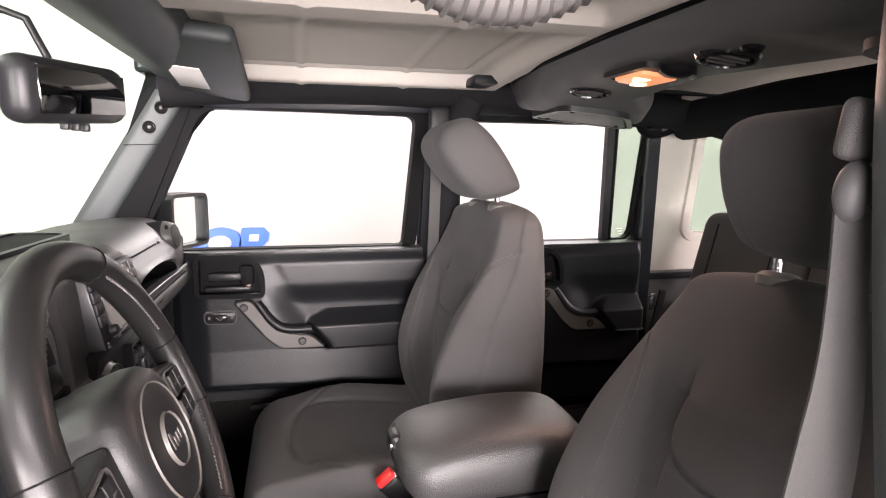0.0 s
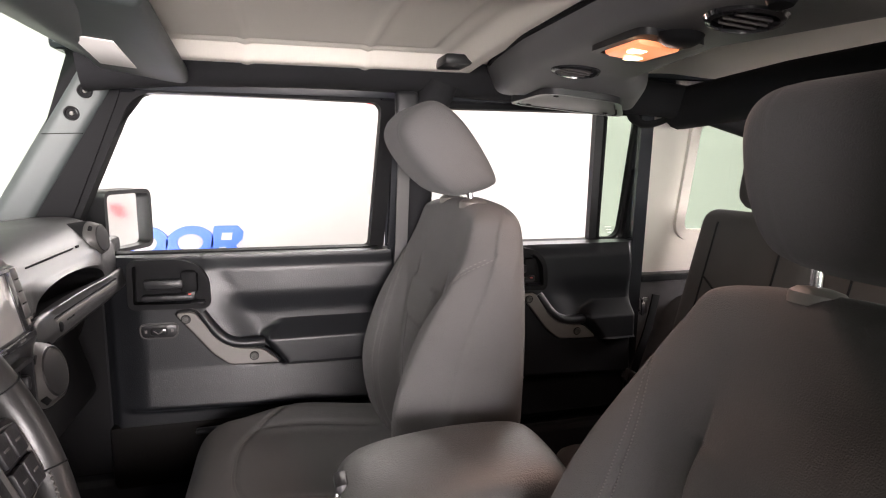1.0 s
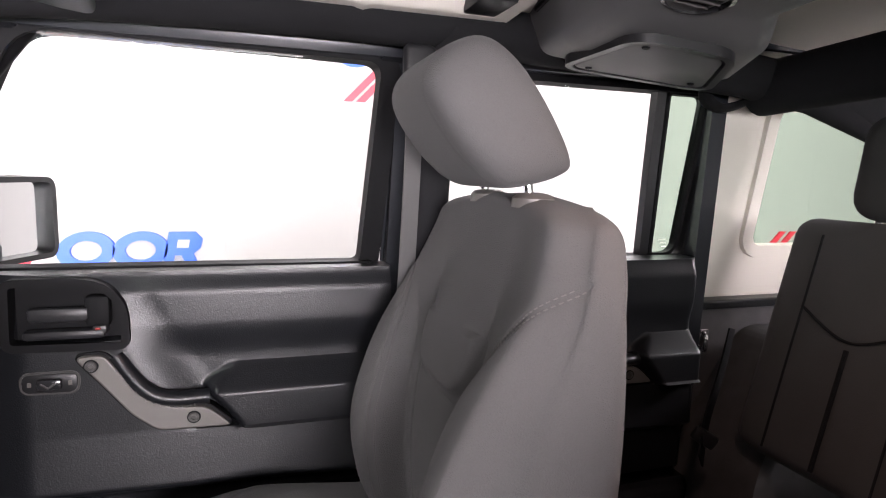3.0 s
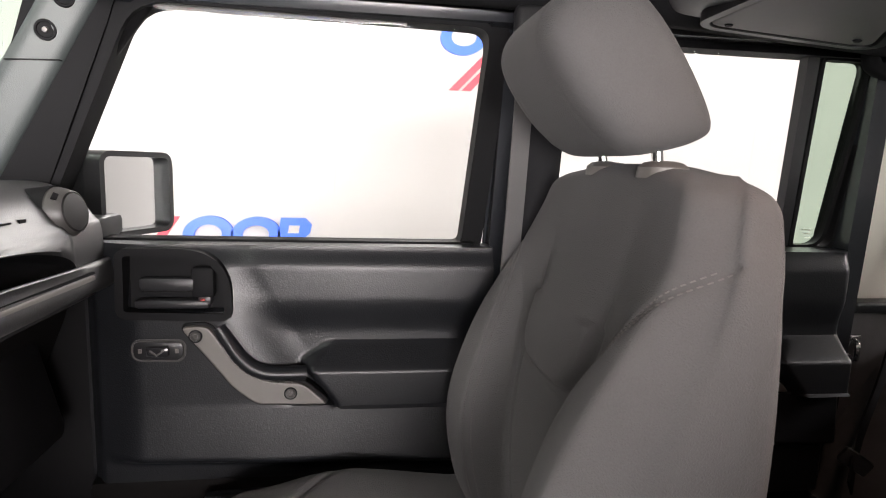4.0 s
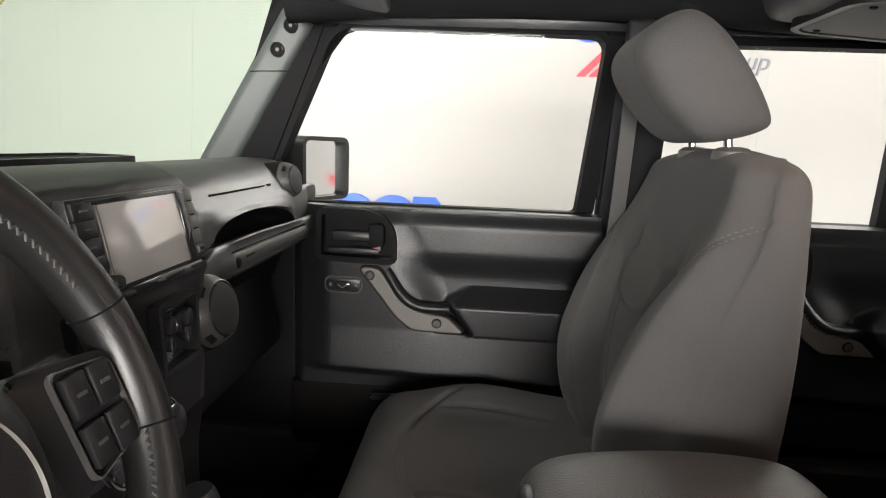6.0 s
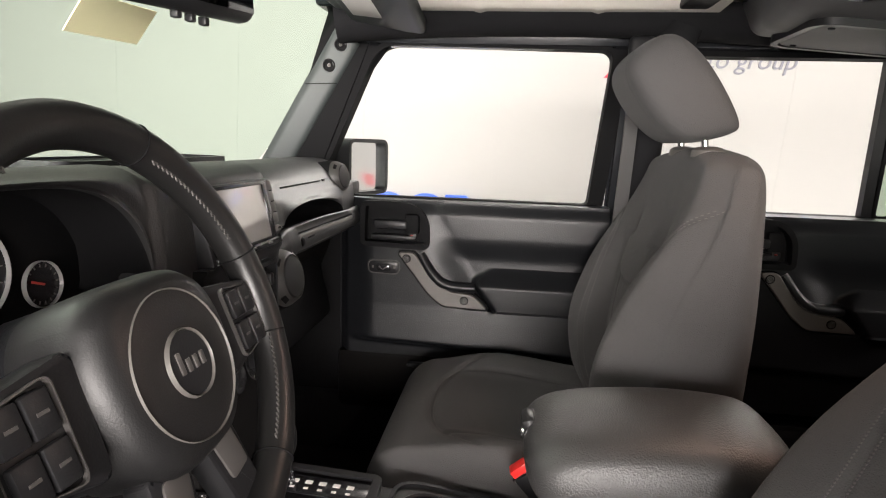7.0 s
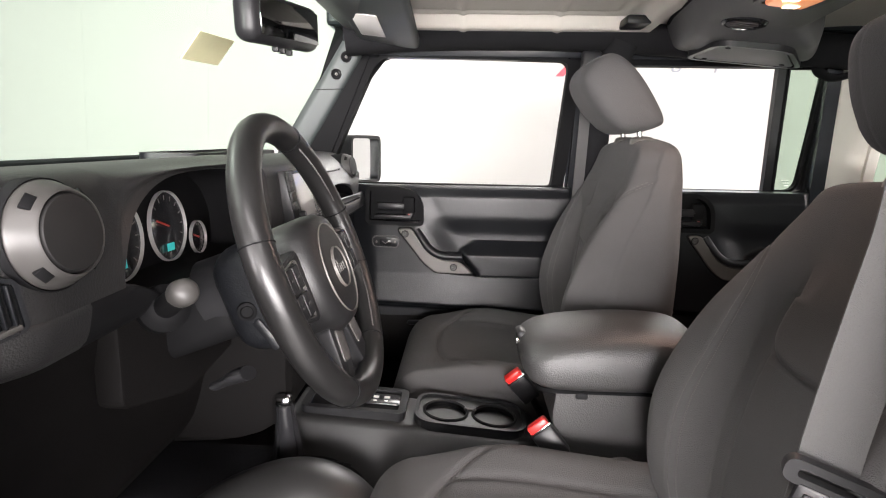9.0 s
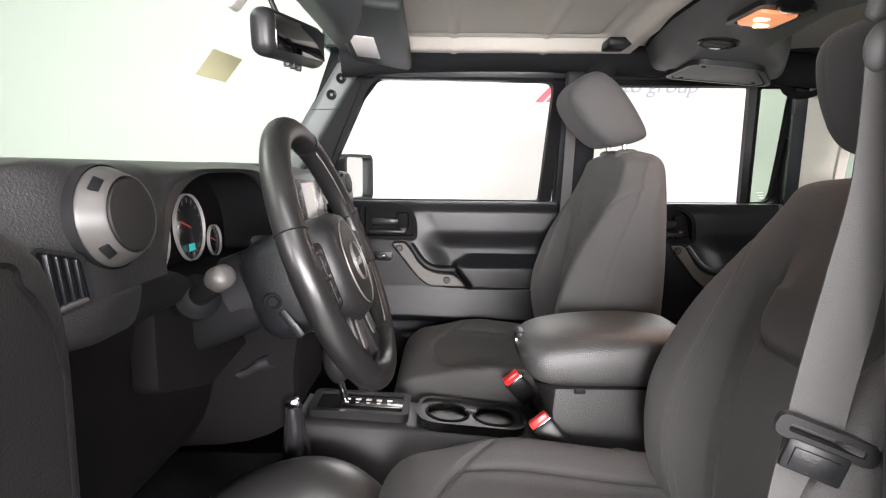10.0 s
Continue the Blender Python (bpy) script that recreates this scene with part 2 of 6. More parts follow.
def tube(pts, radius, sides=12, flat=None, closed=False, up=None):
    """A tube along the points. radius may be a function of the way along; flat=(a, b) scales the section; up keeps it upright."""
    P = [Vector(p) for p in pts]
    n = len(P)
    loops = []
    ref = Vector(up) if up else Vector((0.13, 0.21, 0.97))
    for i, p in enumerate(P):
        if closed:
            t = (P[(i + 1) % n] - P[i - 1]).normalized()
        else:
            t = (P[min(n - 1, i + 1)] - P[max(0, i - 1)]).normalized()
        side = t.cross(ref)
        if side.length < 1e-4:
            side = t.cross(Vector((1, 0, 0)))
        side.normalize()
        nor = side.cross(t).normalized()
        if not up:
            ref = nor
        r = radius(i / max(1, n - 1)) if callable(radius) else radius
        fa, fb = flat or (1, 1)
        loops.append([p + side * (math.cos(a) * r * fa) + nor * (math.sin(a) * r * fb) for a in (2 * math.pi * k / sides for k in range(sides))])
    if closed:
        b = bmesh.new()
        rows = [[b.verts.new(q) for q in l] for l in loops]
        for i in range(n):
            p, q = rows[i], rows[(i + 1) % n]
            for k in range(sides):
                b.faces.new((p[k], p[(k + 1) % sides], q[(k + 1) % sides], q[k]))
        return b
    return loft(loops)


def lathe(profile, m, n=32):
    """Turns (radius, height) pairs about z, then places them by m."""
    b = bmesh.new()
    rows = []
    for r, h in profile:
        if r < 1e-6:
            rows.append([b.verts.new((0, 0, h))])
        else:
            rows.append([b.verts.new((r * math.cos(2 * math.pi * k / n), r * math.sin(2 * math.pi * k / n), h)) for k in range(n)])
    for p, q in zip(rows, rows[1:]):
        for k in range(n):
            if len(p) == 1 and len(q) > 1:
                b.faces.new((p[0], q[(k + 1) % n], q[k]))
            elif len(q) == 1 and len(p) > 1:
                b.faces.new((p[k], p[(k + 1) % n], q[0]))
            elif len(p) > 1:
                b.faces.new((p[k], p[(k + 1) % n], q[(k + 1) % n], q[k]))
    b.transform(m)
    bmesh.ops.recalc_face_normals(b, faces=b.faces)
    return b


def facing(at, normal, spin=0):
    """A pose whose z axis is the normal."""
    q = Vector(normal).to_track_quat("Z", "Y").to_matrix().to_4x4()
    return Matrix.Translation(at) @ q @ pose(0, 0, 0, 0, 0, spin)


def smoothstep(a, b, x):
    t = max(0.0, min(1.0, (x - a) / (b - a)))
    return t * t * (3 - 2 * t)


def lerp_table(table, x):
    if x <= table[0][0]:
        return table[0][1:]
    for (a, *u), (b, *v) in zip(table, table[1:]):
        if x <= b:
            t = (x - a) / (b - a)
            return [p + (q - p) * t for p, q in zip(u, v)]
    return table[-1][1:]


# ---- the garage round the car ----
def tumble(z):
    """The lean of the car's side above the belt line."""
    return -max(0.0, z - 1.27) * 0.155


WALL_Y = 3.93
structure("ground", rbox((-3, -0.5, -0.05), (23, 9.6, 0.1), 0), CONCRETE, "pale grey painted garage floor", "floor")
wall_east = structure("wall_east", rbox((-3, WALL_Y + 0.11, 1.7), (23, 0.2, 3.6), 0), WALLWHITE, "white panelled garage wall with signs", "wall")
structure("wall_west", rbox((-3, -5.1, 1.7), (23, 0.2, 3.6), 0), WALLWHITE, "plain white garage wall", "wall")
structure("wall_north", rbox((-14.4, -0.5, 1.7), (0.2, 9.3, 3.6), 0), WALLWHITE, "plain white garage wall", "wall")
structure("wall_south", rbox((8.4, -0.5, 1.7), (0.2, 9.3, 3.6), 0), WALLWHITE, "plain white garage wall", "wall")
structure("ceiling", rbox((-3, -0.5, 3.55), (23, 9.6, 0.1), 0), WALLWHITE, "white garage ceiling", "ceiling")

# wall panels with narrow joints, hung slightly off the car's level
LEAN_WALL = Matrix.Translation((0, WALL_Y, 1.5)) @ pose(0, 0, 0, 0, 2.6, 0)
for i in range(-6, 7):
    for j in (-1, 0):
        b = rbox((i * 1.05 + 0.088, 0.004, j * 1.40 + 0.73), (1.0494, 0.008, 1.3994), 0.0005, seg=1)
        b.transform(LEAN_WALL)
        ob = link("panel", b, WALLWHITE, False)
        ob.parent = wall_east


def sign_ring(name, cx, cz, w, h, mat, parent, thick=0.075):
    n = 40
    lean = 0.12
    o = [(cx + w * math.cos(a) + lean * h * math.sin(a), cz + h * math.sin(a)) for a in (2 * math.pi * k / n for k in range(n))]
    i = [(cx + (w - thick) * math.cos(a) + lean * (h - thick * 0.8) * math.sin(a), cz + (h - thick * 0.8) * math.sin(a)) for a in (2 * math.pi * k / n for k in range(n))]
    b = ring(o, i, WALL_Y - 0.03, WALL_Y + 0.003)
    return part(name, b, mat, parent, smooth=False)


def bent_letter(name, x, z, w, h, mat, parent):
    """A block with a bowed upper half, a notch and two feet."""
    o = [(x, z), (x + 0.28 * w, z), (x + 0.33 * w, z + 0.33 * h), (x + 0.52 * w, z + 0.33 * h), (x + 0.68 * w, z), (x + 1.0 * w, z),
         (x + 0.84 * w, z + 0.36 * h), (x + 1.05 * w, z + 0.55 * h), (x + 1.1 * w, z + 0.8 * h), (x + 0.92 * w, z + h), (x + 0.2 * w, z + h)]
    b = prism(o, WALL_Y - 0.03, WALL_Y + 0.003)
    i = [(x + 0.40 * w, z + 0.55 * h), (x + 0.72 * w, z + 0.55 * h), (x + 0.76 * w, z + 0.78 * h), (x + 0.44 * w, z + 0.78 * h)]
    p = part(name, b, mat, parent, smooth=False)
    part("counter", prism(i, WALL_Y - 0.034, WALL_Y - 0.028), WALLWHITE, p, smooth=False)
    return p


def wall_sign(at, label, rings, block, strokes):
    """Blue rings and a bent block in a row, and red strokes; all given by their place on the wall."""
    s = thing("wall_sign", at, label, "sign", "signs on the wall")
    for cx, cz in rings:
        sign_ring("letter_ring", cx, cz, 0.165, 0.125, BLUE, s, 0.075)
    if block:
        bent_letter("letter_block", *block, 0.23, 0.235, BLUE, s)
    for x0, z0, dx, dz in strokes:
        part("red_stroke", prism([(x0, z0), (x0 + 0.065, z0), (x0 + 0.065 + dx, z0 + dz), (x0 + dx, z0 + dz)], WALL_Y - 0.02, WALL_Y + 0.003), SIGNRED, s, smooth=False)
    return s


def wall_words(text, x, z, width, height):
    cu = bpy.data.curves.new("words", "FONT")
    cu.body, cu.shear, cu.extrude, cu.size = text, 0.22, 0.006, 0.16
    ob = bpy.data.objects.new("words", cu)
    me = bpy.data.meshes.new_from_object(ob)
    bpy.data.objects.remove(ob)
    xs = [v.co.x for v in me.vertices]
    k = width / (max(xs) - min(xs))
    me.transform(Matrix.Translation((x, WALL_Y - 0.008, z)) @ pose(0, 0, 0, 90, 0, 0) @ Matrix.Diagonal((k, k, 1, 1)) @ Matrix.Translation((-min(xs), 0, 0)))
    me.materials.append(SIGNGREY)
    return tagged(new("sign_words", me), "grey slanted words on the white wall", "sign", "signs on the wall")


# ---- the car's shell ----
structure("car_floor", rbox((0.2, 0, 0.56), (2.9, 1.44, 0.08), 0.01), CARPET, "black carpeted car floor", "floor")
structure("floor_tunnel", prism(rounded([(-0.17, 0.58), (0.19, 0.58), (0.13, 0.76), (-0.11, 0.76)], 0.04), -1.2, 0.4, "x"), CARPET, "black carpeted transmission tunnel", "tunnel")
structure("rocker_sill", rbox((-0.1, -0.70, 0.56), (1.5, 0.10, 0.14), 0.02), PAINT, "black painted door sill", "sill")
structure("rear_side_sill", rbox((0.2, 0.74, 0.62), (2.6, 0.10, 0.28), 0.02), PAINT, "black painted body side under the doors", "sill")
structure("firewall", rbox((-1.22, 0, 0.95), (0.06, 1.5, 0.8), 0.01), CARPET, "black carpeted bulkhead behind the dashboard", "wall")

# kick panel painted near-black for the shade of the dash
structure("kick_panel", rbox((-0.98, 0.745, 0.93), (0.54, 0.06, 0.74), 0.01), RUBBERSHADE, "black kick panel ahead of the passenger door", "panel")
structure("kick_panel_driver", rbox((-1.02, -0.735, 0.93), (0.46, 0.06, 0.74), 0.01), DARK, "black kick panel ahead of the driver's door", "panel")

# front passenger door
FRONT_OPEN = rounded([(-0.109, 1.272), (-0.082, 1.628), (-0.622, 1.634), (-0.797, 1.272)], [0.012, 0.03, 0.05, 0.01])
REAR_OPEN = rounded([(0.521, 1.272), (0.496, 1.618), (0.03, 1.618), (0.02, 1.272)], [0.012, 0.012, 0.03, 0.01])
QUARTER_OPEN = rounded([(0.612, 1.276), (0.626, 1.616), (0.532, 1.616), (0.552, 1.276)], [0.035, 0.02, 0.006, 0.006])


def door_relief(x, z):
    """How far the moulded trim stands into the cabin from the door's skin."""
    d = 0.030
    # upper pad, cut by a soft curve at its front
    d += 0.013 * smoothstep(1.125, 1.190, z) * smoothstep(-0.50, -0.41, x + (z - 1.17) * 0.45)
    d -= 0.012 * smoothstep(1.235, 1.272, z)
    # front part round the inner handle and the pull, one surface with the lower pad
    front = (1 - smoothstep(-0.50, -0.40, x + (z - 1.15) * 0.6)) * smoothstep(0.885, 0.91, z + x * 0.03)
    low = smoothstep(0.885, 0.91, z + x * 0.03) * (1 - smoothstep(1.010, 1.016, z))
    d += 0.023 * max(front, low) * smoothstep(-0.705, -0.62, x)
    # the lower pad leans inwards towards its foot
    d += 0.085 * max(0.0, 1.016 - z) * low * smoothstep(-0.705, -0.62, x)
    # arm rest, its front end slanting along the pull
    arm = smoothstep(-0.392, -0.366, x - (1.085 - z) * 0.75 - 0.060 * smoothstep(1.064, 1.112, z) ** 2) * smoothstep(1.008, 1.014, z) * (1 - min(1.0, max(0.0, (z - 1.076) / 0.038)))
    d += arm * 0.046
    d *= smoothstep(-0.725, -0.69, x)
    hole = smoothstep(-0.645, -0.641, x) * (1 - smoothstep(-0.499, -0.495, x)) * smoothstep(1.167, 1.171, z) * (1 - smoothstep(1.254, 1.258, z)) * (1 - smoothstep(0.0, 0.006, (x + 0.527) + (z - 1.252)))
    return d - 0.045 * hole


def trim_panel(x0, x1, z0, z1, skin, relief, step=0.004):
    b = bmesh.new()
    nx, nz = int((x1 - x0) / step), int((z1 - z0) / step)
    rows = []
    for j in range(nz + 1):
        z = z0 + (z1 - z0) * j / nz
        rows.append([b.verts.new((x0 + (x1 - x0) * i / nx, skin - relief(x0 + (x1 - x0) * i / nx, z), z)) for i in range(nx + 1)])
    for p, q in zip(rows, rows[1:]):
        for i in range(nx):
            b.faces.new((p[i], p[i + 1], q[i + 1], q[i]))
    edge = rows[0] + [r[-1] for r in rows[1:-1]] + rows[-1][::-1] + [r[0] for r in rows[1:-1]][::-1]
    back = [b.verts.new((v.co.x, skin + 0.03, v.co.z)) for v in edge]
    for i in range(len(edge)):
        b.faces.new((edge[i], back[i], back[(i + 1) % len(edge)], edge[(i + 1) % len(edge)]))
    return b


def strap_outline(dx, dz, k=1.0):
    """The bent pull's outline about its two screws."""
    pts = [(-0.562, 1.147), (-0.520, 1.149), (-0.500, 1.118), (-0.462, 1.075), (-0.432, 1.057), (-0.375, 1.052), (-0.335, 1.016), (-0.448, 1.019), (-0.484, 1.048), (-0.524, 1.100)]
    return [(x + dx, z + dz) for x, z in pts]


def pull_handle(parent, dx, dz, y):
    o = rounded(strap_outline(dx, dz), 0.012, 3)
    part("pull_bezel", prism(grow(o, 0.0045), y - 0.003, y + 0.02, bevel=0.002), RUBBERSHADE, parent)
    h = part("pull_handle", prism(o, y - 0.012, y + 0.02, bevel=0.003), SILVER, parent, "satin grey bent pull handle", smooth=False)
    for sx, sz in ((-0.538, 1.133), (-0.395, 1.037)):
        m = facing((sx + dx, y - 0.0118, sz + dz), (0, -1, 0))
        part("screw_recess", lathe([(0, 0.0010), (0.0105, 0.0010), (0.0108, -0.002)], m, 24), RUBBERSHADE, h)
        part("screw", lathe([(0, 0.0022), (0.0035, 0.0022), (0.0042, 0.0036), (0.0072, 0.0036), (0.0082, 0.0012)], m, 20), GRAPHITE, h)
    grip = smooth_path([(-0.506 + dx, y + 0.006, 1.142 + dz), (-0.472 + dx, y - 0.004, 1.094 + dz), (-0.435 + dx, y - 0.006, 1.071 + dz), (-0.372 + dx, y + 0.002, 1.066 + dz)])
    part("grip", tube(grip, 0.0125, 12, (1.25, 1.0)), PLASTIC, parent, "stitched black grip pad")
    for k in range(3, len(grip) - 3):
        t = (grip[k + 1] - grip[k - 1]).normalized()
        n = Vector((t.z, 0, -t.x))
        p = grip[k] + n * (0.009 if n.z < 0 else -0.009) + Vector((0, -0.0135, 0))
        part("stitch", rbox(p, (0.0055, 0.0014, 0.0014), 0, pose(0, 0, 0, 0, 90 * (k % 2) - 20, 0)), DARKSILVER, h)


def inner_handle(parent, dx, dz, y):
    outer = rounded([(-0.648 + dx, 1.262 + dz), (-0.530 + dx, 1.264 + dz), (-0.492 + dx, 1.228 + dz), (-0.490 + dx, 1.160 + dz), (-0.650 + dx, 1.164 + dz)], [0.012, 0.05, 0.03, 0.012, 0.012], 5)
    inner = grow(outer, -0.006)
    bez = part("handle_bezel", ring(grow(outer, 0.006), inner, y - 0.008, y + 0.035), RUBBERSHADE, parent)
    part("handle_cup", prism(inner, y + 0.022, y + 0.034), RUBBERSHADE, bez)
    part("lower_ledge", rbox((-0.575 + dx, y + 0.008, 1.180 + dz), (0.11, 0.024, 0.014), 0.005), SMOOTH, bez)
    part("release_lever", rbox((-0.582 + dx, y + 0.004, 1.211 + dz), (0.082, 0.014, 0.022), 0.006), SMOOTH, bez)
    part("lever_pivot", rbox((-0.530 + dx, y + 0.010, 1.214 + dz), (0.036, 0.020, 0.050), 0.008), RUBBERSHADE, bez)
    part("lock_slide", rbox((-0.527 + dx, y + 0.006, 1.186 + dz), (0.020, 0.016, 0.014), 0.003), SMOOTH, bez)
    part("lock_mark", rbox((-0.529 + dx, y - 0.003, 1.188 + dz), (0.007, 0.004, 0.003), 0.001), DARKRED, bez)


def window_switch(parent, dx, dz, y):
    o = rounded([(-0.634 + dx, 1.122 + dz), (-0.558 + dx, 1.122 + dz), (-0.560 + dx, 1.091 + dz), (-0.633 + dx, 1.093 + dz)], 0.012)
    plate = part("switch_plate", prism(o, y - 0.006, y + 0.01, bevel=0.002), SMOOTH, parent)
    part("switch_rim", ring(grow(o, 0.003), o, y - 0.004, y + 0.01), GRAPHITE, plate)
    part("rocker", rbox((-0.596 + dx, y - 0.009, 1.107 + dz), (0.034, 0.010, 0.017), 0.004), GLOSS, plate)
    part("rocker_bow", tube([(-0.606 + dx, y - 0.015, 1.110 + dz), (-0.596 + dx, y - 0.0165, 1.103 + dz), (-0.586 + dx, y - 0.015, 1.110 + dz)], 0.0016, 6), DARKSILVER, plate)
    for k in (-1, 1):
        part("arrow_mark", rbox((-0.596 + dx + k * 0.027, y - 0.0062, 1.107 + dz), (0.005, 0.001, 0.007), 0), SILVER, plate)


SKIN = 0.722
door = thing("front_passenger_door", (-0.4, 0.75, 0.72), "closed black front passenger door with grey pull handle", "car door")
part("door_trim", trim_panel(-0.725, -0.065, 0.865, 1.272, SKIN, door_relief), PLASTIC, door, "moulded black plastic door trim")
part("door_skin", rbox((-0.40, 0.775, 0.97), (0.68, 0.05, 0.60), 0.01), PAINT, door)
part("map_pocket", rbox((-0.40, 0.712, 0.80), (0.64, 0.05, 0.16), 0.015), DARK, door)
part("pocket_lip", rbox((-0.30, 0.655, 0.872), (0.46, 0.02, 0.012), 0.005, pose(0, 0, 0, 0, -1.5, 0)), PLASTIC, door)
part("window_frame", ring(grow(FRONT_OPEN, 0.036), FRONT_OPEN, 0.752, 0.800, tumble), RUBBERSHADE, door)
part("frame_edge", tube([(-0.064, 0.764, 1.262), (-0.060, 0.742, 1.42), (-0.048, 0.716, 1.60)], 0.005, 8), PAINT, door)
part("window_seal", ring(grow(FRONT_OPEN, 0.010), grow(FRONT_OPEN, -0.002), 0.744, 0.754, tumble), RUBBERSHADE, door)
part("belt_strip", rbox((-0.42, 0.736, 1.271), (0.66, 0.012, 0.010), 0.003), RUBBERSHADE, door)
pane = part("window_pane", prism(grow(FRONT_OPEN, 0.006), 0.774, 0.779, shear=tumble), GLASS, door, smooth=False)
pane.visible_shadow = False
inner_handle(door, 0, 0, 0.672)
window_switch(door, 0, 0, 0.672)
pull_handle(door, 0, 0, 0.668)

# driver's door, standing open
open_door = thing("driver_door", (-0.74, -0.79, 0.72), "open driver's door with stitched black trim", "car door")
OD = Matrix.Translation((-0.676, -0.742, 0)) @ pose(0, 0, 0, 0, 0, -82)
b = prism(rounded([(0.0, 0.80), (0.0, 1.345), (0.95, 1.345), (0.95, 0.80)], [0.05, 0.10, 0.03, 0.03], 8), 0.0, 0.05, bevel=0.012, seg=3)
b.transform(OD)
part("door_trim", b, SOFT, open_door)
edge = [(0.018, 0.82), (0.018, 1.20), (0.022, 1.26), (0.05, 1.305), (0.11, 1.325), (0.5, 1.327)]
b = tube(smooth_path([(x, 0.0505, z) for x, z in edge], 10), 0.0016, 6)
b.transform(OD)
part("seam", b, RUBBERSHADE, open_door)
b = rbox((0.47, -0.035, 0.97), (0.98, 0.06, 0.60), 0.01)
b.transform(OD)
part("door_skin", b, PAINT, open_door)

# rear passenger door
rear_door = thing("rear_passenger_door", (0.3, 0.75, 0.72), "closed black rear passenger door with grey pull handle", "car door")


part("door_trim", trim_panel(0.03, 0.625, 0.80, 1.272, SKIN, lambda x, z: door_relief(min(-0.1, x - 0.832), z) * (1 - smoothstep(0.60, 0.64, x)) + 0.004), PLASTIC, rear_door, "moulded black plastic door trim")
part("door_skin", rbox((0.33, 0.775, 0.97), (0.64, 0.05, 0.60), 0.01), PAINT, rear_door)
part("window_frame", ring(grow(rounded([(0.625, 1.272), (0.632, 1.620), (0.03, 1.618), (0.02, 1.272)], 0.02), 0.03), rounded([(0.625, 1.272), (0.632, 1.620), (0.03, 1.618), (0.02, 1.272)], 0.02), 0.752, 0.800, tumble), RUBBERSHADE, rear_door)
b = prism([(0.521, 1.265), (0.543, 1.265), (0.521, 1.625), (0.498, 1.625)], 0.764, 0.786, shear=tumble)
part("division_bar", b, SMOOTH, rear_door)
pane = part("window_pane", prism(grow(REAR_OPEN, 0.005), 0.774, 0.779, shear=tumble), GLASS, rear_door, smooth=False)
pane.visible_shadow = False
pane = part("quarter_pane", prism(grow(QUARTER_OPEN, 0.010), 0.772, 0.777, shear=tumble), GREENGLASS, rear_door, "green tinted quarter pane", smooth=False)
pane.visible_shadow = False
part("quarter_seal", ring(grow(QUARTER_OPEN, 0.008), QUARTER_OPEN, 0.762, 0.782, tumble), RUBBERSHADE, rear_door)
inner_handle(rear_door, 0.832, 0, 0.668)
pull_handle(rear_door, 0.832, 0, 0.668)

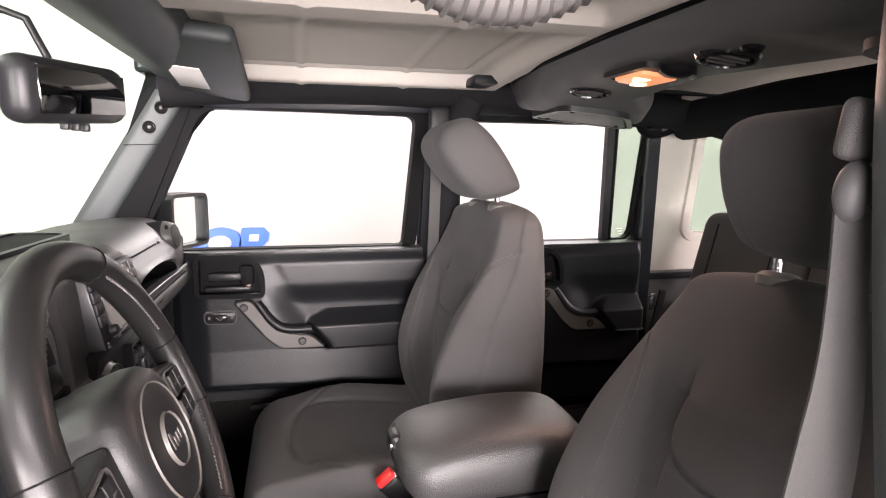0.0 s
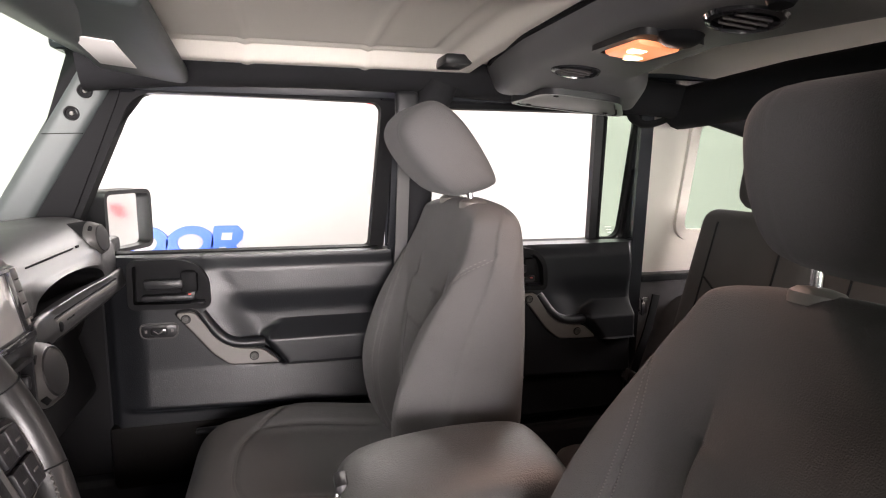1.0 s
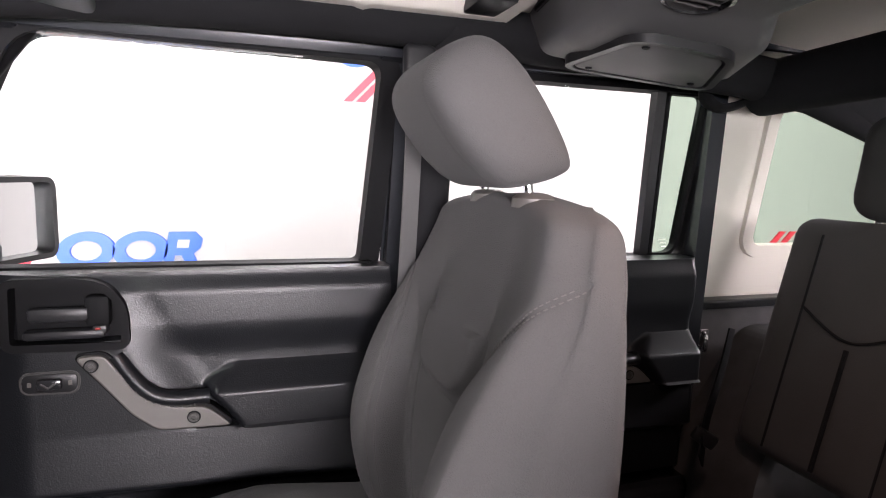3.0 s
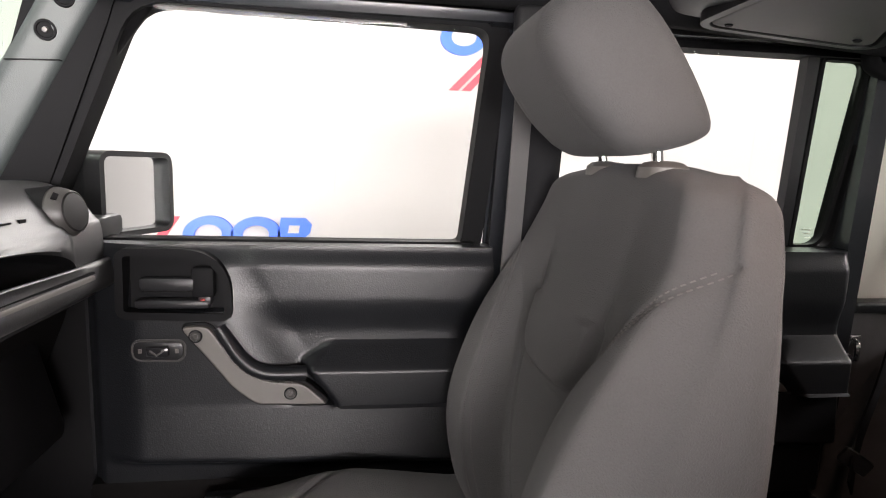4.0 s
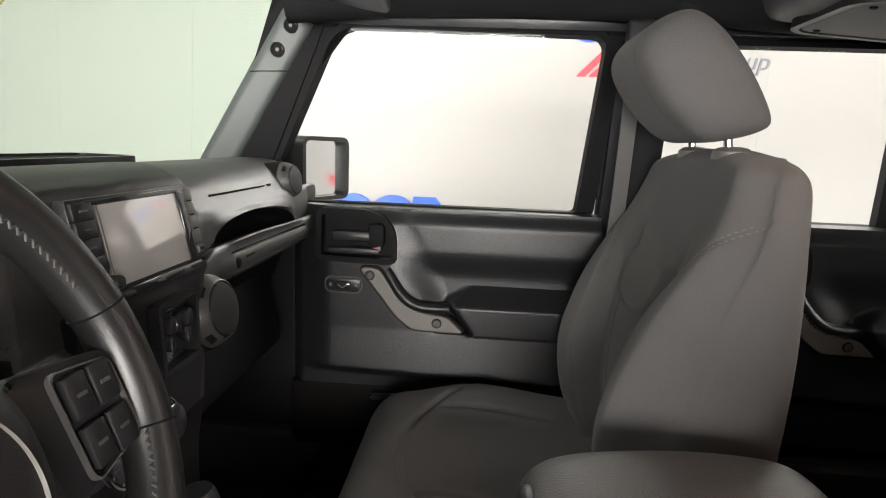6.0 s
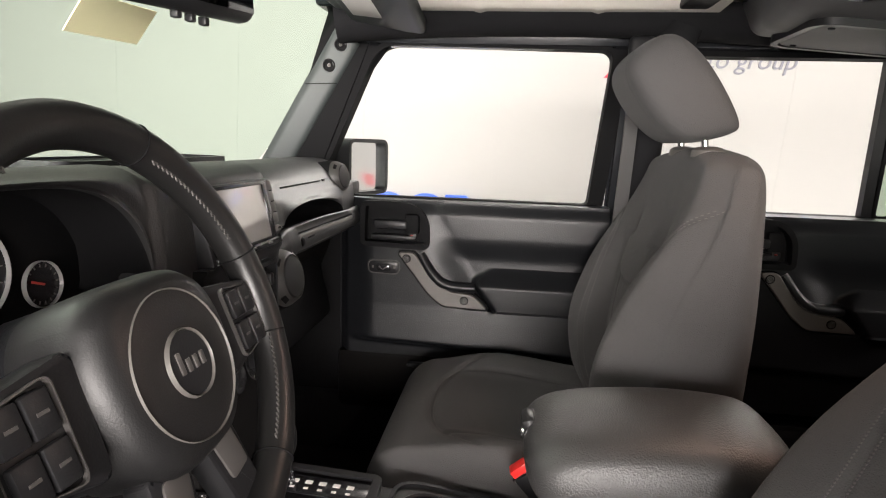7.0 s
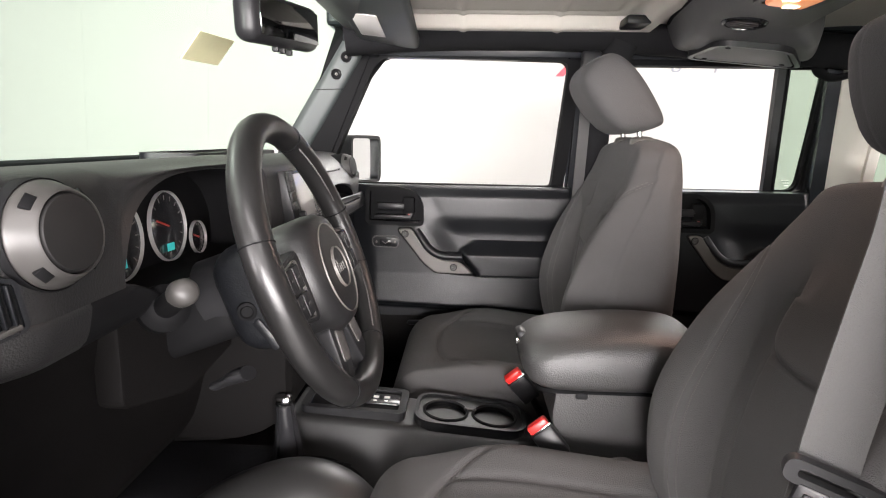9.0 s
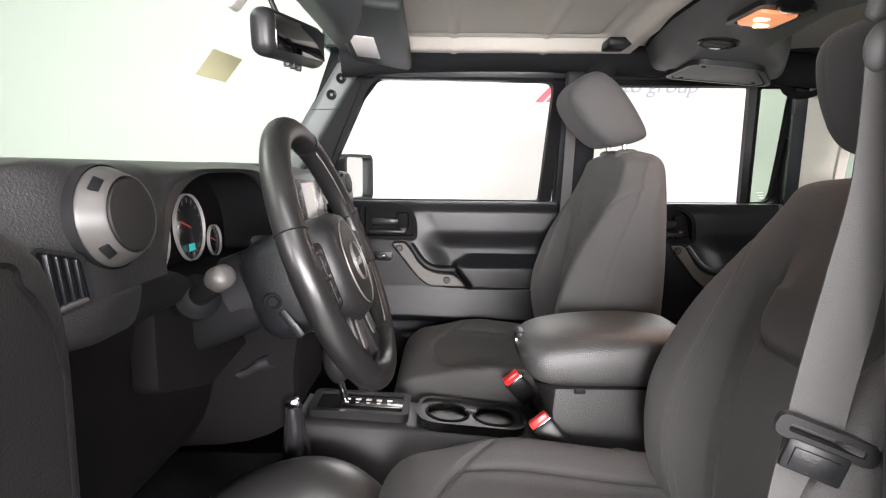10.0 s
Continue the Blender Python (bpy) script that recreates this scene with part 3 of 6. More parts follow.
# pillars and the padded roll cage
for s, nm in ((1, "passenger"), (-1, "driver")):
    a_pillar = thing("a_pillar", (-0.95, s * 0.72, 1.3), "dark grey windshield pillar trim with screw caps", "pillar", "windshield pillars", "structure")
    lowp, topp = Vector((-0.950, s * 0.765, 1.28)), Vector((-0.678, s * 0.708, 1.70))
    ax = (topp - lowp)
    sec = [(-0.034, -0.02), (-0.012, -0.036), (0.050, -0.034), (0.060, -0.020), (0.060, 0.010), (-0.034, 0.03)]
    loops = []
    for k in range(7):
        p = lowp + ax * (k / 6)
        loops.append([p + Vector((u, s * v, 0)) for u, v in rounded(sec, 0.012, 3)])
    part("pillar_trim", loft(loops), TRIM, a_pillar)
    part("trim_joint", rbox(lowp + ax * 0.62 + Vector((0.018, s * -0.012, 0)), (0.075, 0.0500, 0.002), 0.0005, pose(0, 0, 0, 0, -2, 0)), RUBBERSHADE, a_pillar)
    part("door_seal", tube([lowp + Vector((0.076, s * 0.004, -0.02)), lowp + ax * 0.5 + Vector((0.076, s * 0.004, 0)), topp + Vector((0.074, s * 0.004, -0.045))], 0.019, 12), RUBBERSHADE, a_pillar)
    for f in (0.72, 0.83):
        at = lowp + ax * f + Vector((0.014, s * -0.0350, 0))
        part("screw_hole", lathe([(0, 0.0016), (0.0105, 0.0016), (0.0115, 0.0030), (0.0140, 0.0030), (0.0155, 0)], facing(at, (0.18, -s, -0.1)), 20), RUBBERSHADE, a_pillar)
        part("screw_head", lathe([(0, 0.006), (0.0035, 0.0055), (0.0045, 0.002)], facing(at, (0.18, -s, -0.1)), 12), SILVER, a_pillar)

    fill = prism([(-0.92, 1.24), (-0.822, 1.24), (-0.660, 1.60), (-0.62, 1.70), (-0.74, 1.70)], 0.748, 0.790, shear=tumble)
    for v in fill.verts:
        v.co.y *= s
    part("pillar_skin", fill, RUBBERSHADE, a_pillar)

    b_pillar = thing("b_pillar", (-0.02, s * 0.74, 0.7), "black padded roll bar upright beside the front seat", "pillar", "roll bar uprights", "structure")
    part("upright_cover", tube(smooth_path([(0.0, 0.665, 0.62), (-0.012, 0.662, 1.1), (-0.012, 0.655, 1.4), (0.0, 0.640, 1.55), (0.04, 0.615, 1.67)] if s > 0 else [(0.02, -0.66, 0.62), (0.01, -0.640, 1.1), (0.0, -0.612, 1.4), (-0.006, -0.602, 1.55), (0.0, -0.60, 1.67)]), 0.036 if s > 0 else 0.040, 16, (1.15, 1.0)), FOAM if s > 0 else TRIM, b_pillar)
    post = prism([(-0.086, 0.62), (0.03, 0.62), (0.03, 1.66), (-0.052, 1.66)], 0.762, 0.802, shear=tumble)
    for v in post.verts:
        v.co.y *= s
    part("door_post", post, PAINT, b_pillar)

    rail = thing("roof_rail", (0.0, s * 0.66, 1.67), "black padded roll bar rail along the roof edge", "roll bar", "roll bar rails", "structure")
    part("rail_cover", tube(smooth_path([(-0.70, s * 0.62, 1.665), (-0.52, s * 0.640, 1.684), (-0.2, s * 0.640, 1.690), (0.05, s * 0.635, 1.684), (0.4, s * 0.63, 1.665), (0.70, s * 0.63, 1.645), (1.0, s * 0.62, 1.60)]), 0.046, 16, (1.0, 0.95)), FOAM, rail)
    part("drip_rail", rbox((0.0, s * 0.712, 1.672), (1.45, 0.07, 0.085), 0.02), PAINT, rail)

# roof


def roof_grid(x0, x1, y0, y1, f, nx, ny):
    b = bmesh.new()
    rows = [[b.verts.new((x0 + (x1 - x0) * i / nx, y0 + (y1 - y0) * j / ny, f(x0 + (x1 - x0) * i / nx, y0 + (y1 - y0) * j / ny))) for i in range(nx + 1)] for j in range(ny + 1)]
    for p, q in zip(rows, rows[1:]):
        for i in range(nx):
            b.faces.new((p[i], p[i + 1], q[i + 1], q[i]))
    top = bmesh.ops.extrude_face_region(b, geom=b.faces[:])
    for v in [g for g in top["geom"] if isinstance(g, bmesh.types.BMVert)]:
        v.co.z = 1.80
    return b


def front_roof(x, y):
    u, v = abs(abs(y) - 0.30) / 0.29, abs(x + 0.26) / 0.36
    rim = max(u, v)
    z = 1.735 - 0.028 * smoothstep(0.84, 0.93, rim) + 0.006 * smoothstep(0.70, 0.74, rim) * (1 - smoothstep(0.74, 0.80, rim))
    z -= 0.004 * smoothstep(0.3, 0.34, v) * (1 - smoothstep(0.34, 0.38, v))
    return z - 0.02 * (abs(y) / 0.6) ** 2


def rear_roof(x, y):
    return 1.742 - 0.03 * (abs(y) / 0.6) ** 3 - 0.004 * math.sin(x * 22 + 1.5 * math.sin(y * 5)) * math.sin(y * 7 + 1) - 0.03 * smoothstep(0.9, 1.3, x)


structure("roof_front", roof_grid(-0.64, 0.10, -0.61, 0.61, front_roof, 100, 150), LINER, "off-white moulded roof panels over the front seats", "roof", True)
structure("roof_rear", roof_grid(0.125, 1.45, -0.66, 0.66, rear_roof, 70, 60), LINER, "off-white fabric headliner over the rear seats", "roof", True)
structure("roof_edge", rbox((0.2, 0.69, 1.745), (1.9, 0.16, 0.09), 0.01), PAINT, "black roof edge over the doors", "roof")
structure("roof_edge_driver", rbox((0.2, -0.69, 1.765), (1.9, 0.16, 0.05), 0.01), PAINT, "black roof edge over the doors", "roof")
structure("windshield_header", prism(rounded([(-0.71, 1.72), (-0.60, 1.775), (-0.56, 1.745), (-0.575, 1.695), (-0.64, 1.675), (-0.70, 1.69)], 0.015), -0.70, 0.70), TRIM, "dark grey header over the windshield", "header", True)
ws = prism([(-1.045, 1.30), (-1.040, 1.30), (-0.69, 1.725), (-0.695, 1.725)], -0.87, 0.87)
glass = structure("windshield", ws, WINDSHIELD, "clear windshield with a faint green tint", "windshield")
glass.visible_shadow = False
structure("cowl", rbox((-1.25, 0, 1.285), (0.5, 1.5, 0.05), 0.01), PAINT, "black body panel in front of the windshield", "cowl")

# hard top behind the doors
HT = rounded([(0.826, 1.29), (0.830, 1.605), (1.27, 1.605), (1.31, 1.29)], 0.03)
HTO = rounded([(0.678, 1.165), (0.655, 1.70), (1.50, 1.70), (1.50, 1.165)], 0.004)
hard_top = structure("hard_top_side", ring(HTO, HT, 0.770, 0.800, tumble), LINER, "off-white inner side of the hard top", "hard top", True)
part("window_reveal", ring(grow(HT, 0.03), HT, 0.755, 0.772, tumble), LINER, hard_top)
pane = part("rear_side_pane", prism(grow(HT, 0.01), 0.80, 0.805, shear=tumble), GREENGLASS, hard_top, smooth=False)
pane.visible_shadow = False
hard_top_driver = structure("hard_top_side_driver", ring(HTO, HT, -0.80, -0.77), LINER, "off-white inner side of the hard top", "hard top")
pane = part("rear_side_pane", prism(grow(HT, 0.01), -0.805, -0.80), GREENGLASS, hard_top_driver, smooth=False)
pane.visible_shadow = False
structure("tub_side", rbox((1.08, 0.775, 0.87), (0.82, 0.07, 0.58), 0.01), GREYCARPET, "grey carpeted tub side behind the rear door", "tub")
structure("tub_side_driver", rbox((1.08, -0.775, 0.87), (0.80, 0.05, 0.58), 0.01), CARPET, "black tub side behind the rear door", "tub")
structure("tub_rail", rbox((1.08, 0.765, 1.155), (0.80, 0.07, 0.022), 0.005), PLASTIC, "black rail on top of the tub side", "tub")
# unseen door added to hold light off the rear, its dark pane too
side_wall = structure("body_side_driver", rbox((0.35, -0.765, 0.93), (0.66, 0.07, 0.68), 0.01), PLASTIC, "unseen closed black rear door added behind the driver's seat", "body side")
frame_out = [(0.02, 1.26), (0.68, 1.26), (0.68, 1.67), (0.02, 1.67)]
frame_in = rounded([(0.06, 1.28), (0.60, 1.28), (0.60, 1.615), (0.06, 1.615)], 0.02, 1)
b = ring(rounded(frame_out, 0.001, 1), frame_in, -0.80, -0.752)
part("window_frame", b, RUBBERSHADE, side_wall)
pane = part("window_pane", prism(grow(frame_in, 0.006), -0.779, -0.774), DARKGLASS, side_wall, "dark pane that limits light to the rear", smooth=False)
structure("tail_gate", rbox((1.50, 0, 0.90), (0.05, 1.6, 0.62), 0.01), CARPET, "black inner face of the tailgate", "tailgate")
structure("hard_top_back", ring([(-0.8, 1.2), (0.8, 1.2), (0.7, 1.78), (-0.7, 1.78)], [(-0.6, 1.30), (0.6, 1.30), (0.55, 1.62), (-0.55, 1.62)], 1.47, 1.52, axis="x"), LINER, "off-white back of the hard top with its window", "hard top")
structure("c_post", prism([(0.640, 0.7), (0.680, 0.7), (0.664, 1.68), (0.626, 1.68)], 0.752, 0.800, shear=tumble), PAINT, "black painted post behind the rear door", "post")
structure("wheel_house", prism(rounded([(0.62, 0.6), (0.66, 0.88), (0.80, 1.10), (1.46, 1.10), (1.46, 0.6)], 0.05), 0.52, 0.75), GREYCARPET, "grey carpeted rear wheel housing", "wheel housing")


cross = thing("rear_cross_bar", (0.72, 0, 1.62), "black padded rear roll bar across the roof", "roll bar", "", "structure")
part("bar_pad", tube([(0.72, -0.66, 1.632), (0.72, -0.3, 1.648), (0.72, 0.3, 1.648), (0.72, 0.66, 1.632)], 0.055, 16), FOAM, cross)
for s in (-1, 1):
    part("slant_pad", tube([(0.72, s * 0.60, 1.635), (1.05, s * 0.64, 1.56), (1.40, s * 0.66, 1.22)], 0.035, 12), FOAM, cross)
latch = thing("door_striker", (0.69, 0.738, 1.07), "chrome door striker on the black post", "striker")
part("striker_plate", rbox((0.690, 0.737, 1.074), (0.034, 0.010, 0.052), 0.004), CHROME, latch)
part("striker_loop", tube(smooth_path([(0.686, 0.736, 1.092), (0.672, 0.706, 1.090), (0.672, 0.706, 1.058), (0.686, 0.736, 1.056)]), 0.005, 8), CHROME, latch)
part("plate_screw", lathe([(0, 0.004), (0.004, 0.003), (0.006, 0)], facing((0.672, 0.738, 1.016), (0, -1, 0)), 14), CHROME, latch)
loop_handle = thing("grab_strap", (0.64, 0.66, 1.60), "black grab strap on the rear roll bar", "grab handle")
part("strap_loop", tube(smooth_path([(0.565, 0.650, 1.632), (0.585, 0.665, 1.602), (0.63, 0.670, 1.590), (0.68, 0.660, 1.605), (0.70, 0.645, 1.632)]), 0.009, 8, (1.6, 0.8)), RUBBERSHADE, loop_handle)
grip = thing("roof_grab_handle", (-0.30, -0.61, 1.64), "grey ribbed grab handle under the driver's roof rail", "grab handle")
gp = smooth_path([(-0.375, -0.605, 1.640), (-0.350, -0.600, 1.592), (-0.305, -0.600, 1.578), (-0.258, -0.600, 1.597), (-0.235, -0.605, 1.640)])
part("grip_bow", tube(gp, lambda t: 0.010 + 0.006 * math.sin(math.pi * t), 12), DARKSILVER, grip)
for k in range(8, len(gp) - 8, 1):
    part("grip_rib", lathe([(0.0155, -0.0015), (0.0175, 0), (0.0155, 0.0015)], facing(gp[k], gp[k + 1] - gp[k - 1]), 12), DARKSILVER, grip)


# ---- seats ----
BACK = [  # share of the height: z, front x, back x, half width, bolster
    (0.00, 0.88, -0.060, 0.100, 0.203, 0.040),
    (0.12, 0.95, -0.075, 0.105, 0.216, 0.055),
    (0.30, 1.05, -0.080, 0.105, 0.232, 0.060),
    (0.50, 1.15, -0.070, 0.105, 0.240, 0.046),
    (0.68, 1.24, -0.047, 0.103, 0.240, 0.030),
    (0.82, 1.315, -0.026, 0.100, 0.234, 0.012),
    (0.91, 1.362, -0.014, 0.094, 0.217, 0.005),
    (0.96, 1.388, -0.004, 0.086, 0.204, 0.006),
    (0.985, 1.400, 0.006, 0.076, 0.180, 0.002),
    (1.00, 1.407, 0.022, 0.058, 0.145, 0.0),
]


def spline_table(table, x):
    """Smooth reading of a table between its rows."""
    for i in range(len(table) - 1):
        if x <= table[i + 1][0] or i == len(table) - 2:
            p0, p1, p2, p3 = table[max(0, i - 1)], table[i], table[i + 1], table[min(len(table) - 1, i + 2)]
            d = p2[0] - p1[0]
            t = min(1.0, max(0.0, (x - p1[0]) / d))
            out = []
            for k in range(1, len(p1)):
                m1 = (p2[k] - p0[k]) / max(1e-6, p2[0] - p0[0]) * d
                m2 = (p3[k] - p1[k]) / max(1e-6, p3[0] - p1[0]) * d
                out.append((2 * t ** 3 - 3 * t * t + 1) * p1[k] + (t ** 3 - 2 * t * t + t) * m1 + (3 * t * t - 2 * t ** 3) * p2[k] + (t ** 3 - t * t) * m2)
            return out


def ridge(s):
    """Half-width share of the stitched seam that runs from the shoulder down the bolster."""
    return 0.585 + 0.41 * max(0.0, (s - 0.36) / 0.50) ** 3.0


def back_point(s, u):
    """A point of the backrest's front: seams are grooves, panels between them swell a little."""
    z, xf, xb, hw, bol = spline_table(BACK, s)
    a = abs(u)
    edge = min(0.80, ridge(s))
    low = 1 - smoothstep(0.60, 0.80, s)
    rise = smoothstep(0.40, 0.80, a) * (1 - 0.55 * low) + 0.75 * low * smoothstep(edge - 0.11, edge + 0.02, a)
    x = xf - bol * rise + (bol * 0.8 + 0.034) * smoothstep(0.82, 1.0, a) ** 1.5
    g = math.exp(-((a - ridge(s)) / 0.014) ** 2) * (1 - smoothstep(0.855, 0.88, s))
    if a > ridge(s):
        x -= 0.0015 * smoothstep(0.0, 0.05, a - ridge(s)) * (1 - smoothstep(0.90, 1.0, a)) * (1 - smoothstep(0.76, 0.86, s))
    if s < 0.70:
        f = (a / 0.42) ** 3.6 + (max(0.0, 0.70 - s) / 0.18) ** 3.2
        side = abs(f - 1) * (0.10 if a > 0.38 else 0.22)
        if s > 0.525:
            g = max(g, math.exp(-(side / 0.05) ** 2))
        x -= 0.011 * (1 - smoothstep(0.45, 1.0, f))
    elif s < 0.90:
        w = 0.42 + 0.35 * (s - 0.70)
        g = max(g, 0.6 * math.exp(-((a - w) / 0.014) ** 2) * (1 - smoothstep(0.72, 0.80, s)))
        x -= 0.011 * (1 - smoothstep(w - 0.22, w, a)) * (1 - smoothstep(0.69, 0.82, s))
    if s < 0.60:
        g = max(g, math.exp(-((a - 0.37 + 0.10 * (0.60 - s)) / 0.014) ** 2))
    x += 0.0055 * g
    x -= 0.008 * math.cos(min(1, a / 0.5) * math.pi / 2) * (1 - s)
    return Vector((x, u * hw, z + 0.010 * (1 - a * a) * smoothstep(0.86, 1.0, s)))


def seat_back(m):
    loops = []
    nf = 150
    for k in range(141):
        s = k / 140
        z, xf, xb, hw, bol = spline_table(BACK, s)
        loop = [m @ back_point(s, -1 + 2 * i / nf) for i in range(nf + 1)]
        ends = []
        xe = back_point(s, 1.0).x
        turn = 0.052 - 0.024 * smoothstep(0.78, 0.97, s)
        xs = max(xb - turn, xe + 0.004)
        for i in range(6):
            t = (i + 1) / 7
            ends.append((xe + (xs - xe) * t, hw * (1 + 0.012 * math.sin(math.pi * t))))
        zt = back_point(s, 1.0).z
        loop += [m @ Vector((x, y, zt)) for x, y in ends]
        for i in range(20):
            u = 1 - 2 * (i + 0.5) / 20
            loop.append(m @ Vector((xb - turn * abs(u) ** 4, u * (hw - 0.004), z + 0.010 * (1 - u * u) * smoothstep(0.86, 1.0, s))))
        loop += [m @ Vector((x, -y, zt)) for x, y in reversed(ends)]
        loops.append(loop)
    return loft(loops)


def seat_stitches(m):
    """Rows of short threads beside the seams."""
    b = bmesh.new()

    def run(pts):
        for p, q in zip(pts[::2], pts[1::2]):
            d = (q - p)
            side = d.cross(Vector((1, 0, 0))).normalized() * 0.0007
            out = Vector((-0.0012, 0, 0))
            vs = [b.verts.new(m @ v) for v in (p + side + out, q + side + out, q - side + out, p - side + out, p + side, q + side, q - side, p - side)]
            for f in ((0, 1, 2, 3), (4, 7, 6, 5), (0, 4, 5, 1), (1, 5, 6, 2), (2, 6, 7, 3), (3, 7, 4, 0)):
                b.faces.new([vs[i] for i in f])
    for sg in (-1, 1):
        for off in (0.016, -0.014):
            run([back_point(0.03 + 0.815 * k / 239, sg * min(0.985, ridge(0.03 + 0.815 * k / 239) + off)) for k in range(240)])
    return b


def cushion_stitches(m):
    b = bmesh.new()
    for off in (0.006, -0.006):
        pts = []
        for k in range(160):
            u = -0.80 + 1.60 * k / 159
            s = 0.20 + 0.34 * abs(u) ** 3 + off
            pts.append(cushion_point(s, u))
        for p, q in zip(pts[::2], pts[1::2]):
            w = (q - p).cross(Vector((0, 0, 1))).normalized() * 0.0007
            up = Vector((0, 0, 0.0012))
            vs = [b.verts.new(m @ v) for v in (p + w + up, q + w + up, q - w + up, p - w + up, p + w, q + w, q - w, p - w)]
            for f in ((0, 1, 2, 3), (4, 7, 6, 5), (0, 4, 5, 1), (1, 5, 6, 2), (2, 6, 7, 3), (3, 7, 4, 0)):
                b.faces.new([vs[i] for i in f])
    return b


def cushion_point(s, u):
    x = -0.515 + 0.485 * s
    nose = math.sqrt(max(0.0, 1 - (1 - min(1, s / 0.16)) ** 2))
    top = 0.85 + 0.095 * nose - 0.030 * smoothstep(0.3, 1.0, s)
    hw = 0.235 + 0.02 * smoothstep(0.0, 0.6, s) - 0.03 * (1 - nose)
    a = abs(u)
    z = top + 0.028 * smoothstep(0.45, 0.82, a) * smoothstep(0.1, 0.5, s) - 0.055 * smoothstep(0.84, 1.0, a) ** 1.6
    arc = 0.20 + 0.34 * a ** 3
    z -= 0.007 * math.exp(-((s - arc) / 0.014) ** 2) * (1 - smoothstep(0.8, 0.9, a))
    if s > arc:
        z -= 0.006 * math.exp(-((a - 0.60) / 0.02) ** 2)
    return Vector((x, u * hw, z))


def seat_cushion(m):
    """Front to back sections of the cushion, with bolsters and a rounded nose."""
    loops = []
    n = 90
    for k in range(81):
        s = k / 80
        nose = math.sqrt(max(0.0, 1 - (1 - min(1, s / 0.16)) ** 2))
        bot = 0.82 - 0.02 * smoothstep(0, 0.3, s) + 0.02 * (1 - nose)
        loop = [m @ cushion_point(s, -1 + 2 * i / n) for i in range(n + 1)]
        hw = abs(cushion_point(s, 1).y)
        for i in range(12):
            u = 1 - 2 * (i + 0.5) / 12
            loop.append(m @ Vector((-0.515 + 0.485 * s + 0.02 * (1 - nose), u * hw * 0.96, bot)))
        loops.append(loop)
    return loft(loops)


HEAD = [(-0.046, 1.425), (-0.020, 1.412), (0.015, 1.416), (0.052, 1.428), (0.064, 1.444), (0.041, 1.492), (0.006, 1.544), (-0.026, 1.577), (-0.057, 1.592), (-0.088, 1.582), (-0.112, 1.560), (-0.120, 1.533), (-0.110, 1.502), (-0.080, 1.458)]


def head_rest(m, half=0.125):
    P = smooth_path([(x, z, 0) for x, z in HEAD] + [(*HEAD[0], 0)], 4)[:-1]
    c = Vector((-0.035, 1.505, 0))
    loops = []
    for k in range(73):
        t = -1 + 2 * k / 72
        a = max(0.02, (1 - abs(t) ** 8)) ** 0.36 * (1 - 0.014 * math.exp(-((abs(t) - 0.60) / 0.022) ** 2))
        shift = 0.012 * (1 - t * t)
        loops.append([m @ Vector((c.x + (p.x - c.x) * a + shift * (p.x - c.x) * 2 * 0.2, t * half, c.y + (p.y - c.y) * a)) for p in P])
    return loft(loops)


def front_seat(y, dx, cushion_dx, dz, lean, head_turn, head_size, head_half, head_up, cushion_dz, label):
    base = Vector((cushion_dx - 0.2, y, 0.60))
    s = thing("front_seat", base, label, "car seat", "front seats")
    at = Matrix.Translation((cushion_dx, y, dz + cushion_dz))
    pivot = Matrix.Translation((0.03, 0, 0.90))
    rec = Matrix.Translation((dx, y, dz)) @ pivot @ pose(0, 0, 0, 0, lean, 0) @ pivot.inverted()
    soften(part("cushion", seat_cushion(at), FABRIC, s))
    soften(part("backrest", seat_back(rec), FABRIC, s, "charcoal cloth backrest with stitched bolsters"))
    tagged(part("stitching", seat_stitches(rec), THREAD, s), kind="stuff")
    tagged(part("cushion_stitching", cushion_stitches(at), THREAD, s), kind="stuff")
    hp = Matrix.Translation((0.0, 0, 1.42))
    hm = rec @ Matrix.Translation((0, 0, head_up)) @ hp @ pose(0, 0, 0, 0, head_turn, 0) @ Matrix.Diagonal((1, 1, head_size, 1)) @ hp.inverted()
    soften(part("headrest", head_rest(hm, head_half), FABRIC2, s))
    for k in (-1, 1):
        p0, p1 = rec @ Vector((0.022, k * 0.07, 1.385)), rec @ Vector((0.012, k * 0.07, 1.46))
        part("headrest_post", tube([p0, p1], 0.006, 10), CHROME, s)
        part("post_collar", lathe([(0, 0.008), (0.010, 0.008), (0.020, 0.006), (0.026, 0.001), (0.027, -0.01)], rec @ Matrix.Translation((0.024, k * 0.07, 1.412)), 24), SILVER, s)
    part("seat_base", rbox((cushion_dx - 0.24, y, 0.735 + dz), (0.44, 0.42, 0.15), 0.02), RUBBERSHADE, s)
    for k in (-1, 1):
        part("seat_rail", rbox((cushion_dx - 0.24, y + k * 0.19, 0.64), (0.50, 0.04, 0.09), 0.006), RUBBERSHADE, s)
    b = prism(rounded([(-0.30, 0.78), (-0.30, 0.85), (-0.02, 0.88), (0.06, 0.94), (0.09, 0.88), (0.08, 0.78)], 0.02), -0.012, 0.012, bevel=0.003)
    b.transform(Matrix.Translation((cushion_dx, y + (0.262 if y > 0 else -0.262), dz)))
    part("side_shield", b, PLASTIC, s)
    part("recliner_cap", lathe([(0, 0.016), (0.022, 0.014), (0.036, 0.008), (0.042, -0.004), (0.042, -0.02)], facing((cushion_dx - 0.105, y + (0.235 if y < 0 else -0.235), 0.905 + dz), (0, 1 if y < 0 else -1, 0.15)), 28), HUMP, s)
    return s, rec


